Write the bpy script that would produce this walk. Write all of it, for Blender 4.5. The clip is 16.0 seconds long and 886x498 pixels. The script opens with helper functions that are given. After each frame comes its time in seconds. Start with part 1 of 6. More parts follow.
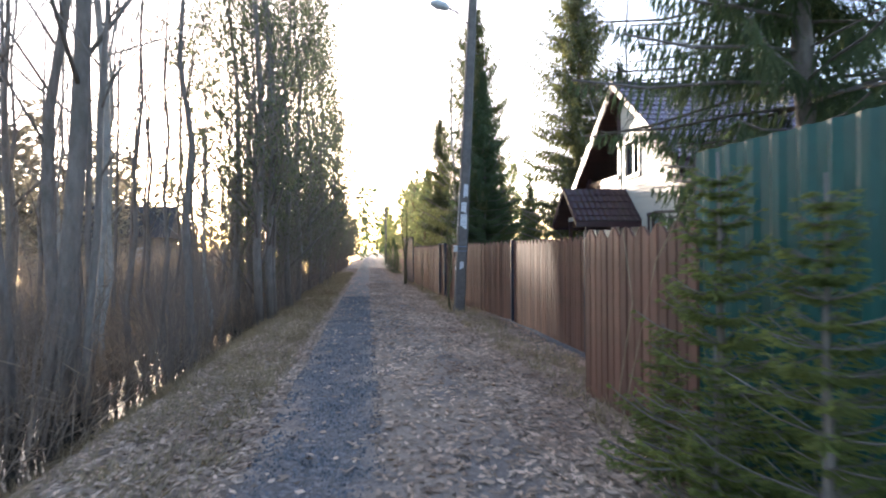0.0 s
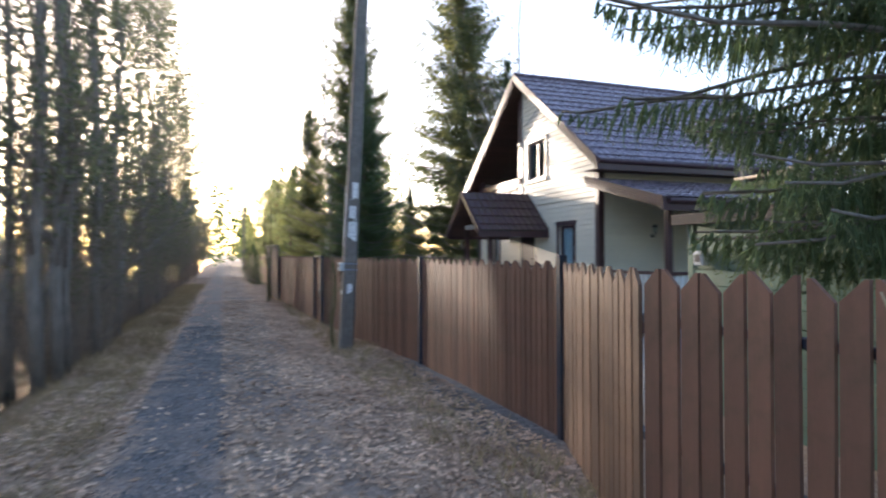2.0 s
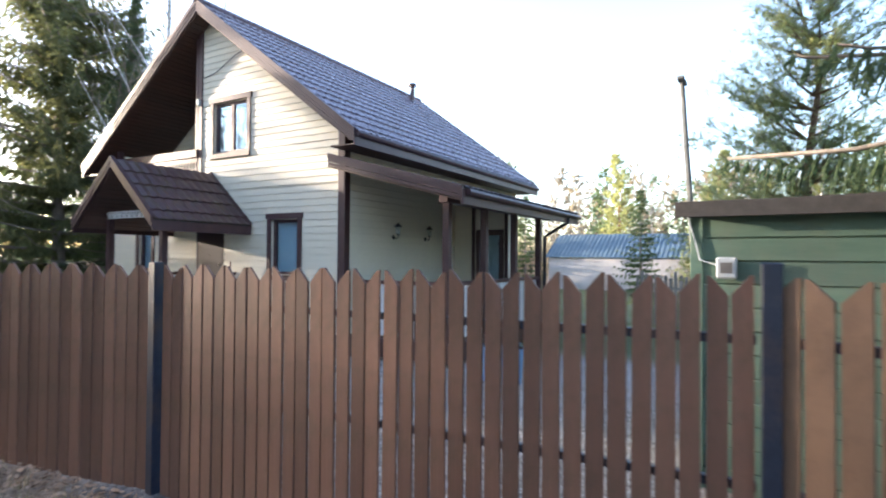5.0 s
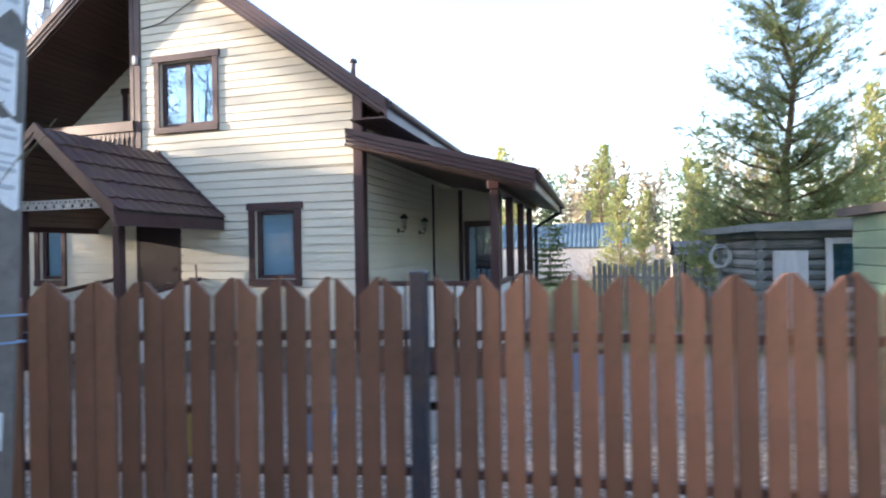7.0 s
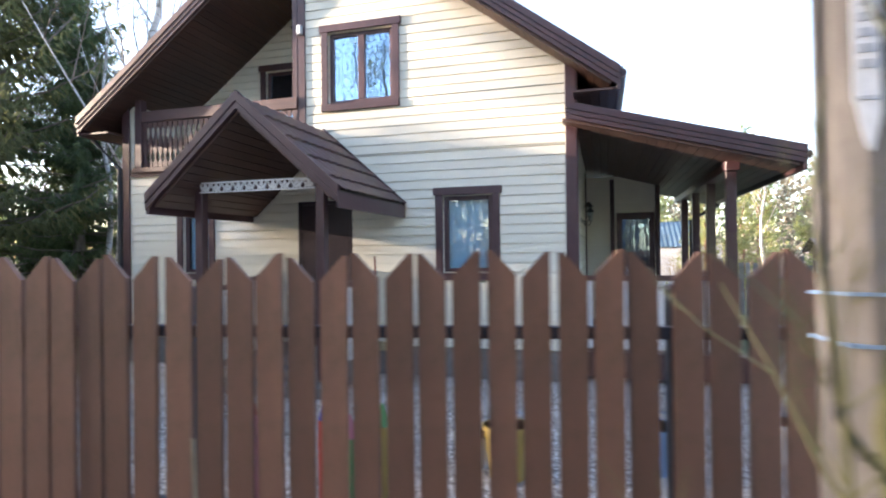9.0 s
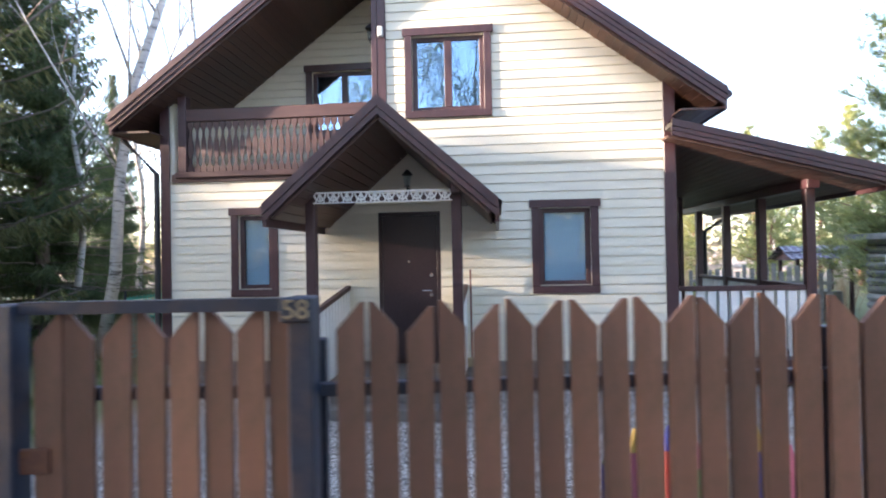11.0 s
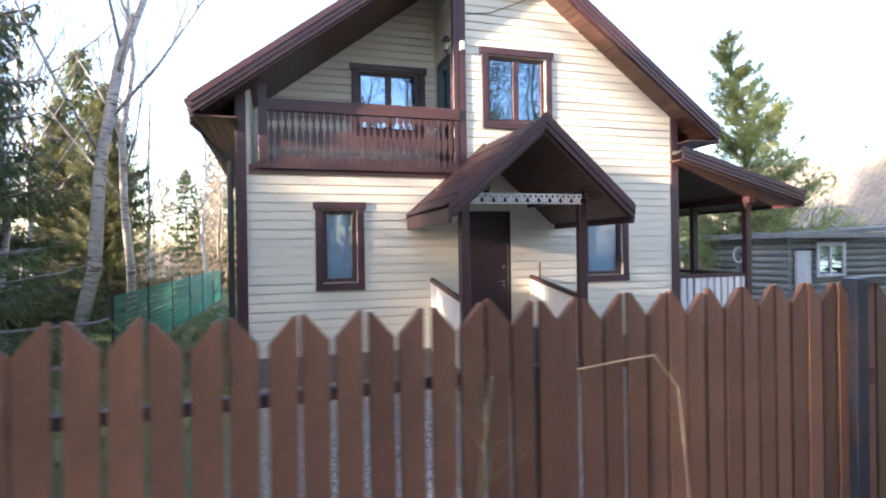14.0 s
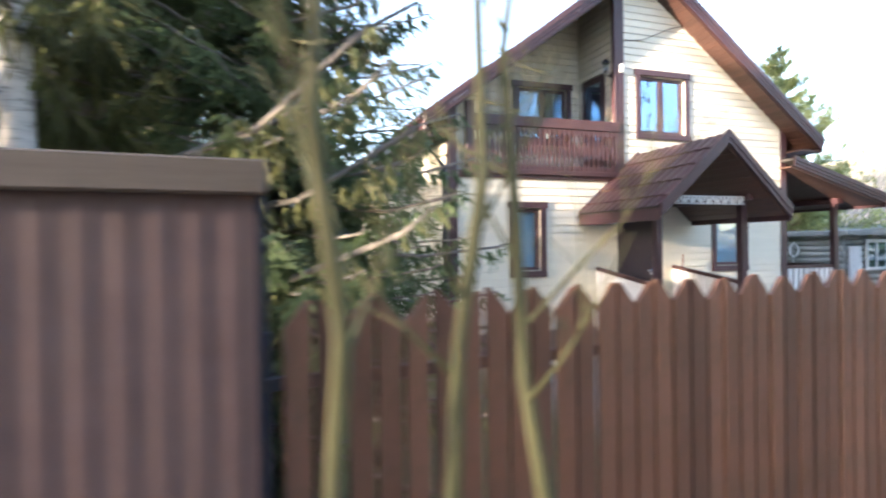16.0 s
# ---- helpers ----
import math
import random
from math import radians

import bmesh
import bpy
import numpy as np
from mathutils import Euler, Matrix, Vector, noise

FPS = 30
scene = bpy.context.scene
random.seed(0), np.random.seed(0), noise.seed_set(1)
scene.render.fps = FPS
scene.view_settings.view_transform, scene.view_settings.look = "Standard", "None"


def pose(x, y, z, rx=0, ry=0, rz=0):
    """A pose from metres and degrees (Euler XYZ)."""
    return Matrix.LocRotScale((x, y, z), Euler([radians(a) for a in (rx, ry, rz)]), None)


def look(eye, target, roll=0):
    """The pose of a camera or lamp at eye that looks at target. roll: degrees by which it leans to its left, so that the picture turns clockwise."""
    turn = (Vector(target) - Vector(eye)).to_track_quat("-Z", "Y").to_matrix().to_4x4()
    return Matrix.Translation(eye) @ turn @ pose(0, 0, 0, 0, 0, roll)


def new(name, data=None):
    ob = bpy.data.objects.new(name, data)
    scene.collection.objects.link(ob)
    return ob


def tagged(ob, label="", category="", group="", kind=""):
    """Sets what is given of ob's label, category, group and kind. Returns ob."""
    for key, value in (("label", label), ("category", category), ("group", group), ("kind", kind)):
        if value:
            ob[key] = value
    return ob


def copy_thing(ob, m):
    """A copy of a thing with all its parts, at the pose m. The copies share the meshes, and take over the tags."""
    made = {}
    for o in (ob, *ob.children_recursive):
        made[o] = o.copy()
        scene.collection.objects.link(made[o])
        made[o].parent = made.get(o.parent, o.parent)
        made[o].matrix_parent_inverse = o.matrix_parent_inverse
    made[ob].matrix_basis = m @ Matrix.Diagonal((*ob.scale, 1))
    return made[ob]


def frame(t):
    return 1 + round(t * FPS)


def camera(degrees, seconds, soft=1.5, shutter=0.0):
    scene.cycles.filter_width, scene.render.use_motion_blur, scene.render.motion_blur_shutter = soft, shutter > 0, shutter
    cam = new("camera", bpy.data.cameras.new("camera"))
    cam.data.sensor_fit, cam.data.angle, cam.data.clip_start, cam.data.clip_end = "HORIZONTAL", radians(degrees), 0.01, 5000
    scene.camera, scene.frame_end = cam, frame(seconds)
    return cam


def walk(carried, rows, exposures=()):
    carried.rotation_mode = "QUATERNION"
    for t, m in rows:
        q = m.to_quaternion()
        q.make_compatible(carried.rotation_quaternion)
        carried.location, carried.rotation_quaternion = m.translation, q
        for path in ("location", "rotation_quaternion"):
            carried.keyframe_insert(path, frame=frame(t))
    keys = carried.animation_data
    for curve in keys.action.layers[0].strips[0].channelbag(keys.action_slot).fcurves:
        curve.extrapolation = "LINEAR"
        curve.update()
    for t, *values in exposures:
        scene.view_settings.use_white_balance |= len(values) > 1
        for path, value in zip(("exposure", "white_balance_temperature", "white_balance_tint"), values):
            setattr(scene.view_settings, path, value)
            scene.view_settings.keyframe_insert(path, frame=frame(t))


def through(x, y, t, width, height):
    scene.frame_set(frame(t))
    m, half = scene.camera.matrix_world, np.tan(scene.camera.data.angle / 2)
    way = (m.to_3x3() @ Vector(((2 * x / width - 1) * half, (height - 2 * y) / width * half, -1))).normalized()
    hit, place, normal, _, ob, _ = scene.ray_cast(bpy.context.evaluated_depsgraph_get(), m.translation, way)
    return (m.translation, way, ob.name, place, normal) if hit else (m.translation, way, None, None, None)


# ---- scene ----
cam = camera(76.3, 16.0, 2.0, 0.5)
PATH = [
    (0, (14.673, -7.604, 1.339), (12.681, -7.421, 1.345), -0.4),
    (0.5, (13.902, -7.658, 1.356), (11.911, -7.474, 1.355), 0.1),
    (1, (13.105, -7.648, 1.477), (11.115, -7.445, 1.47), -0.1),
    (1.5, (12.321, -7.626, 1.593), (10.351, -7.28, 1.595), -0.5),
    (2, (11.623, -7.649, 1.632), (9.731, -7.0, 1.644), -0.3),
    (2.5, (10.913, -7.682, 1.62), (9.172, -6.699, 1.637), -0.0),
    (3, (10.122, -7.714, 1.603), (8.56, -6.466, 1.618), -0.9),
    (3.5, (9.277, -7.724, 1.587), (7.852, -6.32, 1.602), -0.4),
    (4, (8.493, -7.703, 1.592), (7.19, -6.185, 1.589), -1.1),
    (4.5, (7.708, -7.659, 1.598), (6.524, -6.047, 1.597), -1.2),
    (4.7, (7.386, -7.642, 1.6), (6.273, -5.981, 1.615), -0.5),
    (6.8, (4.045, -7.538, 1.699), (3.515, -5.61, 1.716), -0.0),
    (7, (3.735, -7.534, 1.656), (3.207, -5.605, 1.66), -1.0),
    (7.5, (3.016, -7.468, 1.627), (2.488, -5.539, 1.638), -0.9),
    (8, (2.226, -7.452, 1.594), (1.705, -5.521, 1.604), -1.1),
    (8.5, (1.454, -7.427, 1.557), (0.945, -5.493, 1.567), -1.1),
    (9, (0.817, -7.386, 1.539), (0.27, -5.462, 1.551), -0.7),
    (9.5, (0.158, -7.355, 1.569), (-0.375, -5.427, 1.593), -0.8),
    (9.7, (-0.102, -7.368, 1.579), (-0.625, -5.438, 1.607), -0.9),
    (11.8, (-2.929, -7.925, 1.729), (-2.847, -5.927, 1.738), -0.7),
    (12, (-3.207, -7.959, 1.718), (-3.065, -5.964, 1.72), -0.6),
    (12.5, (-3.944, -7.981, 1.688), (-3.623, -6.007, 1.695), -0.7),
    (13, (-4.704, -8.003, 1.7), (-4.282, -6.048, 1.7), -0.7),
    (13.5, (-5.437, -8.092, 1.719), (-4.932, -6.157, 1.723), -0.8),
    (14, (-6.167, -8.139, 1.735), (-5.588, -6.225, 1.733), -0.8),
    (14.5, (-6.945, -8.144, 1.74), (-6.226, -6.278, 1.738), -0.8),
    (15, (-7.809, -8.196, 1.72), (-7.044, -6.348, 1.722), -0.8),
    (15.2, (-8.162, -8.226, 1.713), (-7.389, -6.381, 1.71), -0.4),
    (15.5, (-8.7, -8.286, 1.714), (-7.937, -6.437, 1.707), -0.7),
    (16, (-9.64, -8.447, 1.695), (-8.988, -6.556, 1.685), -0.7),
]
walk(cam, [(t, look(eye, target, roll)) for t, eye, target, roll in PATH],
     [(0.0, 2.38, 6300, 20), (2.0, 2.33, 6300, 19), (3.5, 2.65, 6400, 18), (4.7, 2.9, 6350, 17), (7.0, 2.97, 6350, 18), (9.0, 3.32, 6450, 19), (9.7, 3.42, 6450, 20), (12.0, 3.42, 6500, 21), (14.0, 3.28, 6500, 23), (15.0, 3.36, 6550, 22), (16.0, 3.62, 6500, 18)])

# ---- light ----
SUN = Vector((-0.966, -0.212, 0.151)).normalized()
world = bpy.data.worlds.new("sky")
scene.world = world
world.use_nodes = True
wn = world.node_tree
sky = wn.nodes.new("ShaderNodeTexSky")
sky.sky_type = "NISHITA"
sky.sun_disc = False
sky.sun_elevation = math.asin(SUN.z)
sky.sun_rotation = math.atan2(SUN.x, SUN.y) % (2 * math.pi)
sky.air_density, sky.dust_density, sky.ozone_density = 0.8, 1.3, 1.0
wn.nodes["Background"].inputs["Strength"].default_value = 0.15
wn.links.new(sky.outputs[0], wn.nodes["Background"].inputs["Color"])
sun = new("sun", bpy.data.lights.new("sun", "SUN"))
sun.data.energy, sun.data.angle, sun.data.color = 2.75, radians(1.2), (1.0, 0.86, 0.66)
sun.matrix_world = look((0, 0, 30), Vector((0, 0, 30)) - SUN)


# ---- materials ----
def nodes_of(name):
    m = bpy.data.materials.new(name)
    m.use_nodes = True
    return m, m.node_tree, m.node_tree.nodes["Principled BSDF"]


def noise_node(t, scale, detail=4.0, rough=0.6, stretch=(1, 1, 1), coord="Object"):
    tc, mp, n = t.nodes.new("ShaderNodeTexCoord"), t.nodes.new("ShaderNodeMapping"), t.nodes.new("ShaderNodeTexNoise")
    mp.inputs["Scale"].default_value = stretch
    n.inputs["Scale"].default_value, n.inputs["Detail"].default_value, n.inputs["Roughness"].default_value = scale, detail, rough
    t.links.new(tc.outputs[coord], mp.inputs[0])
    t.links.new(mp.outputs[0], n.inputs["Vector"])
    return n


def ramp_node(t, src, stops):
    r = t.nodes.new("ShaderNodeValToRGB")
    while len(r.color_ramp.elements) < len(stops):
        r.color_ramp.elements.new(0.5)
    for e, (p, c) in zip(r.color_ramp.elements, stops):
        e.position, e.color = p, (*c, 1)
    t.links.new(src, r.inputs[0])
    return r


def mix_node(t, a, b, fac, mode="MIX"):
    m = t.nodes.new("ShaderNodeMix")
    m.data_type, m.blend_type = "RGBA", mode
    for sock, v in ((m.inputs[0], fac), (m.inputs[6], a), (m.inputs[7], b)):
        if isinstance(v, (int, float)):
            sock.default_value = v
        elif isinstance(v, tuple):
            sock.default_value = (*v, 1)
        else:
            t.links.new(v, sock)
    return m.outputs[2]


def bump_node(t, bsdf, src, strength, dist):
    b = t.nodes.new("ShaderNodeBump")
    b.inputs["Strength"].default_value, b.inputs["Distance"].default_value = strength, dist
    t.links.new(src, b.inputs["Height"])
    t.links.new(b.outputs[0], bsdf.inputs["Normal"])


def surface(name, c1, c2, scale=8.0, rough=0.7, metal=0.0, stretch=(1, 1, 1), bump=0.3, dist=0.004, dirt=None, dirt_scale=1.2, vary=0.0, coord="Object", island=False):
    """Grain between two colours, stains of a third at a larger scale, relief and a change from piece to piece."""
    m, t, b = nodes_of(name)
    fine = noise_node(t, scale, 6, 0.65, stretch, coord)
    col = ramp_node(t, fine.outputs[0], [(0.3, c1), (0.7, c2)]).outputs[0]
    if dirt:
        big = noise_node(t, dirt_scale, 5, 0.7, (1, 1, 1), coord)
        f = ramp_node(t, big.outputs[0], [(0.48, (0, 0, 0)), (0.72, (0.7, 0.7, 0.7))]).outputs[0]
        col = mix_node(t, col, dirt, f)
    if vary:
        info = t.nodes.new("ShaderNodeNewGeometry" if island else "ShaderNodeObjectInfo")
        h = t.nodes.new("ShaderNodeHueSaturation")
        mr = t.nodes.new("ShaderNodeMapRange")
        mr.inputs[3].default_value, mr.inputs[4].default_value = 1 - vary, 1 + vary
        t.links.new(info.outputs["Random Per Island" if island else "Random"], mr.inputs[0])
        t.links.new(mr.outputs[0], h.inputs["Value"])
        t.links.new(col, h.inputs["Color"])
        col = h.outputs[0]
    t.links.new(col, b.inputs["Base Color"])
    rr = t.nodes.new("ShaderNodeMapRange")
    rr.inputs[3].default_value, rr.inputs[4].default_value = max(0.02, rough - 0.12), min(1, rough + 0.12)
    t.links.new(fine.outputs[0], rr.inputs[0])
    t.links.new(rr.outputs[0], b.inputs["Roughness"])
    b.inputs["Metallic"].default_value = metal
    if bump:
        bump_node(t, b, fine.outputs[0], bump, dist)
    return m


M_SIDING = surface("cream_paint", (0.685, 0.638, 0.515), (0.737, 0.690, 0.562), 6, 0.55, stretch=(0.3, 1, 6), bump=0.12, dist=0.002, dirt=(0.62, 0.585, 0.50), dirt_scale=0.8, vary=0.03)
M_TRIM = surface("dark_brown_paint", (0.040, 0.017, 0.020), (0.062, 0.026, 0.030), 14, 0.42, stretch=(1, 1, 0.15), bump=0.2, dist=0.002, dirt=(0.075, 0.04, 0.038))
M_RAIL = surface("red_brown_wood", (0.052, 0.022, 0.021), (0.082, 0.036, 0.032), 14, 0.5, stretch=(0.15, 1, 1), bump=0.2, dist=0.002)
M_SOFFIT = surface("stained_soffit", (0.050, 0.024, 0.018), (0.085, 0.040, 0.028), 10, 0.5, stretch=(1, 0.1, 1), bump=0.2, dist=0.003, vary=0.15)
# brown tile, its base colour lifted to pale violet for the sky's sheen
M_ROOF = surface("brown_tile_sky_sheen", (0.15, 0.118, 0.150), (0.19, 0.152, 0.19), 9, 0.28, metal=0.3, bump=0.1, dist=0.002, dirt=(0.085, 0.06, 0.055), dirt_scale=1.5)
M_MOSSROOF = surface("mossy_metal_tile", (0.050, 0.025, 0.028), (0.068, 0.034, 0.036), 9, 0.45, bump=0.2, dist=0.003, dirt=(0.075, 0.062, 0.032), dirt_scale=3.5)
M_PICKET = surface("brown_picket_stain", (0.128, 0.060, 0.038), (0.212, 0.102, 0.064), 9, 0.62, stretch=(1, 1, 0.08), bump=0.4, dist=0.003, dirt=(0.088, 0.060, 0.032), dirt_scale=3.2, vary=0.3)
M_PICKET2 = surface("faded_picket_stain", (0.135, 0.074, 0.042), (0.198, 0.116, 0.068), 9, 0.65, stretch=(1, 1, 0.08), bump=0.35, dist=0.003, dirt=(0.075, 0.042, 0.026), dirt_scale=3.2, vary=0.25)
M_STEEL = surface("dark_blue_steel", (0.008, 0.014, 0.028), (0.014, 0.023, 0.045), 20, 0.45, bump=0.1, dist=0.001, dirt=(0.06, 0.035, 0.025), dirt_scale=5)
M_RUST = surface("rusty_steel", (0.08, 0.03, 0.02), (0.14, 0.06, 0.03), 40, 0.8, bump=0.3, dist=0.002)
M_CONCRETE = surface("weathered_concrete", (0.11, 0.10, 0.092), (0.20, 0.185, 0.172), 14, 0.9, bump=0.5, dist=0.004, dirt=(0.085, 0.075, 0.068), dirt_scale=3.5)
M_PAPER = surface("torn_paper", (0.62, 0.64, 0.66), (0.78, 0.80, 0.82), 30, 0.85, bump=0.15, dist=0.001)
M_INK = surface("faded_print", (0.36, 0.39, 0.44), (0.50, 0.53, 0.57), 60, 0.9, bump=0)
M_BOX = surface("white_plastic_box", (0.46, 0.48, 0.48), (0.54, 0.56, 0.56), 20, 0.4, bump=0.05, dist=0.001, dirt=(0.5, 0.5, 0.47), dirt_scale=6)
M_BLACK = surface("black_rubber", (0.012, 0.012, 0.014), (0.022, 0.022, 0.025), 30, 0.5, bump=0.05, dist=0.001)
M_GREENWOOD = surface("faded_green_board", (0.085, 0.150, 0.105), (0.135, 0.215, 0.155), 8, 0.75, stretch=(0.15, 1, 1), bump=0.4, dist=0.004, dirt=(0.16, 0.18, 0.13), dirt_scale=1.6, vary=0.12)
M_FELT = surface("roofing_felt", (0.055, 0.048, 0.042), (0.085, 0.075, 0.066), 18, 0.95, bump=0.5, dist=0.006)
M_GREENMETAL = surface("green_profiled_sheet", (0.006, 0.075, 0.062), (0.010, 0.105, 0.085), 6, 0.38, bump=0.06, dist=0.001, dirt=(0.02, 0.085, 0.07), dirt_scale=2)
M_BROWNMETAL = surface("brown_profiled_sheet", (0.115, 0.072, 0.068), (0.155, 0.10, 0.094), 6, 0.5, bump=0.06, dist=0.001, dirt=(0.13, 0.09, 0.08), dirt_scale=2)
M_GREYWOOD = surface("weathered_grey_log", (0.13, 0.135, 0.13), (0.26, 0.26, 0.24), 7, 0.9, stretch=(0.12, 1, 1), bump=0.7, dist=0.008, dirt=(0.09, 0.12, 0.11), dirt_scale=1.5, vary=0.15)
M_SLATE = surface("old_asbestos_slate", (0.13, 0.122, 0.105), (0.25, 0.232, 0.20), 5, 0.95, bump=0.4, dist=0.005, dirt=(0.12, 0.12, 0.085), dirt_scale=0.9)
M_REDBOARD = surface("red_brown_boards", (0.16, 0.07, 0.05), (0.22, 0.10, 0.07), 8, 0.8, stretch=(1, 1, 0.15), bump=0.3, dist=0.004)
M_WHITEWALL = surface("white_plaster", (0.46, 0.44, 0.44), (0.54, 0.52, 0.51), 4, 0.85, bump=0.2, dist=0.004, dirt=(0.40, 0.38, 0.36))
M_BLUEROOF = surface("blue_grey_sheet", (0.06, 0.105, 0.135), (0.09, 0.14, 0.175), 6, 0.5, bump=0.1, dist=0.002, dirt=(0.12, 0.15, 0.17))
M_BARK = surface("grey_brown_bark", (0.15, 0.128, 0.108), (0.29, 0.255, 0.22), 16, 0.95, stretch=(1, 1, 0.3), bump=0.7, dist=0.012, dirt=(0.13, 0.125, 0.10), dirt_scale=3)
M_ASPEN = surface("grey_green_bark", (0.27, 0.26, 0.23), (0.43, 0.415, 0.37), 12, 0.9, stretch=(1, 1, 0.5), bump=0.4, dist=0.006, dirt=(0.12, 0.105, 0.085), dirt_scale=3)
M_YOUNGBARK = surface("olive_young_bark", (0.085, 0.085, 0.036), (0.135, 0.130, 0.058), 12, 0.8, stretch=(1, 1, 0.3), bump=0.3, dist=0.003, dirt=(0.15, 0.13, 0.08), dirt_scale=5)
M_TWIG = surface("bare_twig", (0.17, 0.132, 0.102), (0.29, 0.235, 0.185), 12, 0.9, bump=0)
M_PINEBARK = surface("orange_pine_bark", (0.15, 0.085, 0.055), (0.27, 0.16, 0.10), 14, 0.95, stretch=(1, 1, 0.4), bump=0.6, dist=0.01)
M_REED = surface("dry_stalk", (0.24, 0.185, 0.115), (0.38, 0.31, 0.20), 10, 0.9, bump=0, vary=0.25, island=True)


def birch_bark():
    m, t, b = nodes_of("birch_bark")
    n = noise_node(t, 5, 5, 0.7, (1, 1, 5))
    col = ramp_node(t, n.outputs[0], [(0.36, (0.05, 0.045, 0.04)), (0.46, (0.46, 0.43, 0.39)), (0.8, (0.62, 0.59, 0.54))]).outputs[0]
    t.links.new(col, b.inputs["Base Color"])
    b.inputs["Roughness"].default_value = 0.8
    bump_node(t, b, n.outputs[0], 0.3, 0.005)
    return m


M_BIRCH = birch_bark()


def leaf_mat(name, c1, c2, rough=0.6, through=0.25, vary=0.35):
    """Leaves and needles: colour changes from clump to clump and over the crown; some light goes through."""
    m, t, b = nodes_of(name)
    n = noise_node(t, 0.9, 3, 0.6)
    col = ramp_node(t, n.outputs[0], [(0.3, c1), (0.7, c2)]).outputs[0]
    g = t.nodes.new("ShaderNodeNewGeometry")
    mr = t.nodes.new("ShaderNodeMapRange")
    mr.inputs[3].default_value, mr.inputs[4].default_value = 1 - vary, 1 + vary
    t.links.new(g.outputs["Random Per Island"], mr.inputs[0])
    h = t.nodes.new("ShaderNodeHueSaturation")
    t.links.new(mr.outputs[0], h.inputs["Value"])
    t.links.new(col, h.inputs["Color"])
    t.links.new(h.outputs[0], b.inputs["Base Color"])
    b.inputs["Roughness"].default_value = rough
    tr = t.nodes.new("ShaderNodeBsdfTranslucent")
    t.links.new(h.outputs[0], tr.inputs[0])
    mx = t.nodes.new("ShaderNodeMixShader")
    mx.inputs[0].default_value = through
    t.links.new(b.outputs[0], mx.inputs[1])
    t.links.new(tr.outputs[0], mx.inputs[2])
    t.links.new(mx.outputs[0], t.nodes["Material Output"].inputs[0])
    return m


M_SPRUCE = leaf_mat("spruce_needles", (0.072, 0.115, 0.055), (0.150, 0.200, 0.085), through=0.5)
# spruce needles again, with low sunlight put into a paler, yellower colour
M_SUNLITSPRUCE = leaf_mat("sunlit_spruce_needles", (0.115, 0.135, 0.056), (0.21, 0.215, 0.092), through=0.5)
M_YOUNGSPRUCE = leaf_mat("fresh_spruce_needles", (0.145, 0.190, 0.050), (0.26, 0.30, 0.09), through=0.5)
M_PINE = leaf_mat("pine_needles", (0.19, 0.25, 0.125), (0.42, 0.42, 0.15), through=0.65)
M_WILLOW = leaf_mat("sprouting_leaves", (0.135, 0.15, 0.078), (0.215, 0.225, 0.125), through=0.55, vary=0.4)
M_LITTER = leaf_mat("fallen_leaves", (0.33, 0.218, 0.150), (0.64, 0.475, 0.345), 0.85, 0.1, 0.6)
M_DRYGRASS = leaf_mat("dry_grass", (0.28, 0.21, 0.115), (0.44, 0.35, 0.20), 0.85, 0.15, 0.4)
M_GRASS = leaf_mat("lawn_blades", (0.055, 0.105, 0.024), (0.10, 0.15, 0.04), 0.7, 0.2, 0.35)


def glass_mat(name, mirror, tint, reflection_tint=(1, 1, 1)):
    m, t, b = nodes_of(name)
    tp, gl, mx = t.nodes.new("ShaderNodeBsdfTransparent"), t.nodes.new("ShaderNodeBsdfGlossy"), t.nodes.new("ShaderNodeMixShader")
    tp.inputs[0].default_value = (*tint, 1)
    gl.inputs["Roughness"].default_value = 0.015
    gl.inputs["Color"].default_value = (*reflection_tint, 1)
    wob = noise_node(t, 1.6, 2)
    bp = t.nodes.new("ShaderNodeBump")
    bp.inputs["Strength"].default_value, bp.inputs["Distance"].default_value = 0.12, 0.02
    t.links.new(wob.outputs[0], bp.inputs["Height"])
    t.links.new(bp.outputs[0], gl.inputs["Normal"])
    mx.inputs[0].default_value = mirror
    t.links.new(tp.outputs[0], mx.inputs[1])
    t.links.new(gl.outputs[0], mx.inputs[2])
    t.links.new(mx.outputs[0], t.nodes["Material Output"].inputs[0])
    return m


# blue in the mirror colour stands in for reflected blue sky
M_GLASS = glass_mat("sky_tinted_coated_glass", 0.30, (0.75, 0.82, 0.86), (0.55, 0.78, 1.0))
M_CLEAR = glass_mat("window_glass", 0.11, (0.80, 0.88, 0.92))
M_CURTAIN = surface("pale_blue_blind", (0.56, 0.68, 0.72), (0.66, 0.76, 0.80), 4, 0.8, stretch=(1, 1, 12), bump=0.2, dist=0.004)
# near-black colour stands in for the shade inside the rooms
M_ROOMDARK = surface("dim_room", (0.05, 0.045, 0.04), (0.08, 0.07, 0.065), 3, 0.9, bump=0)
M_DOOR = surface("dark_steel_door", (0.022, 0.011, 0.014), (0.034, 0.017, 0.020), 30, 0.38, bump=0.08, dist=0.001)
M_CHROME = surface("chrome", (0.55, 0.55, 0.56), (0.62, 0.62, 0.63), 40, 0.22, metal=1.0, bump=0)
M_WHITE = surface("white_paint", (0.68, 0.67, 0.64), (0.76, 0.75, 0.72), 12, 0.6, bump=0.1, dist=0.001)


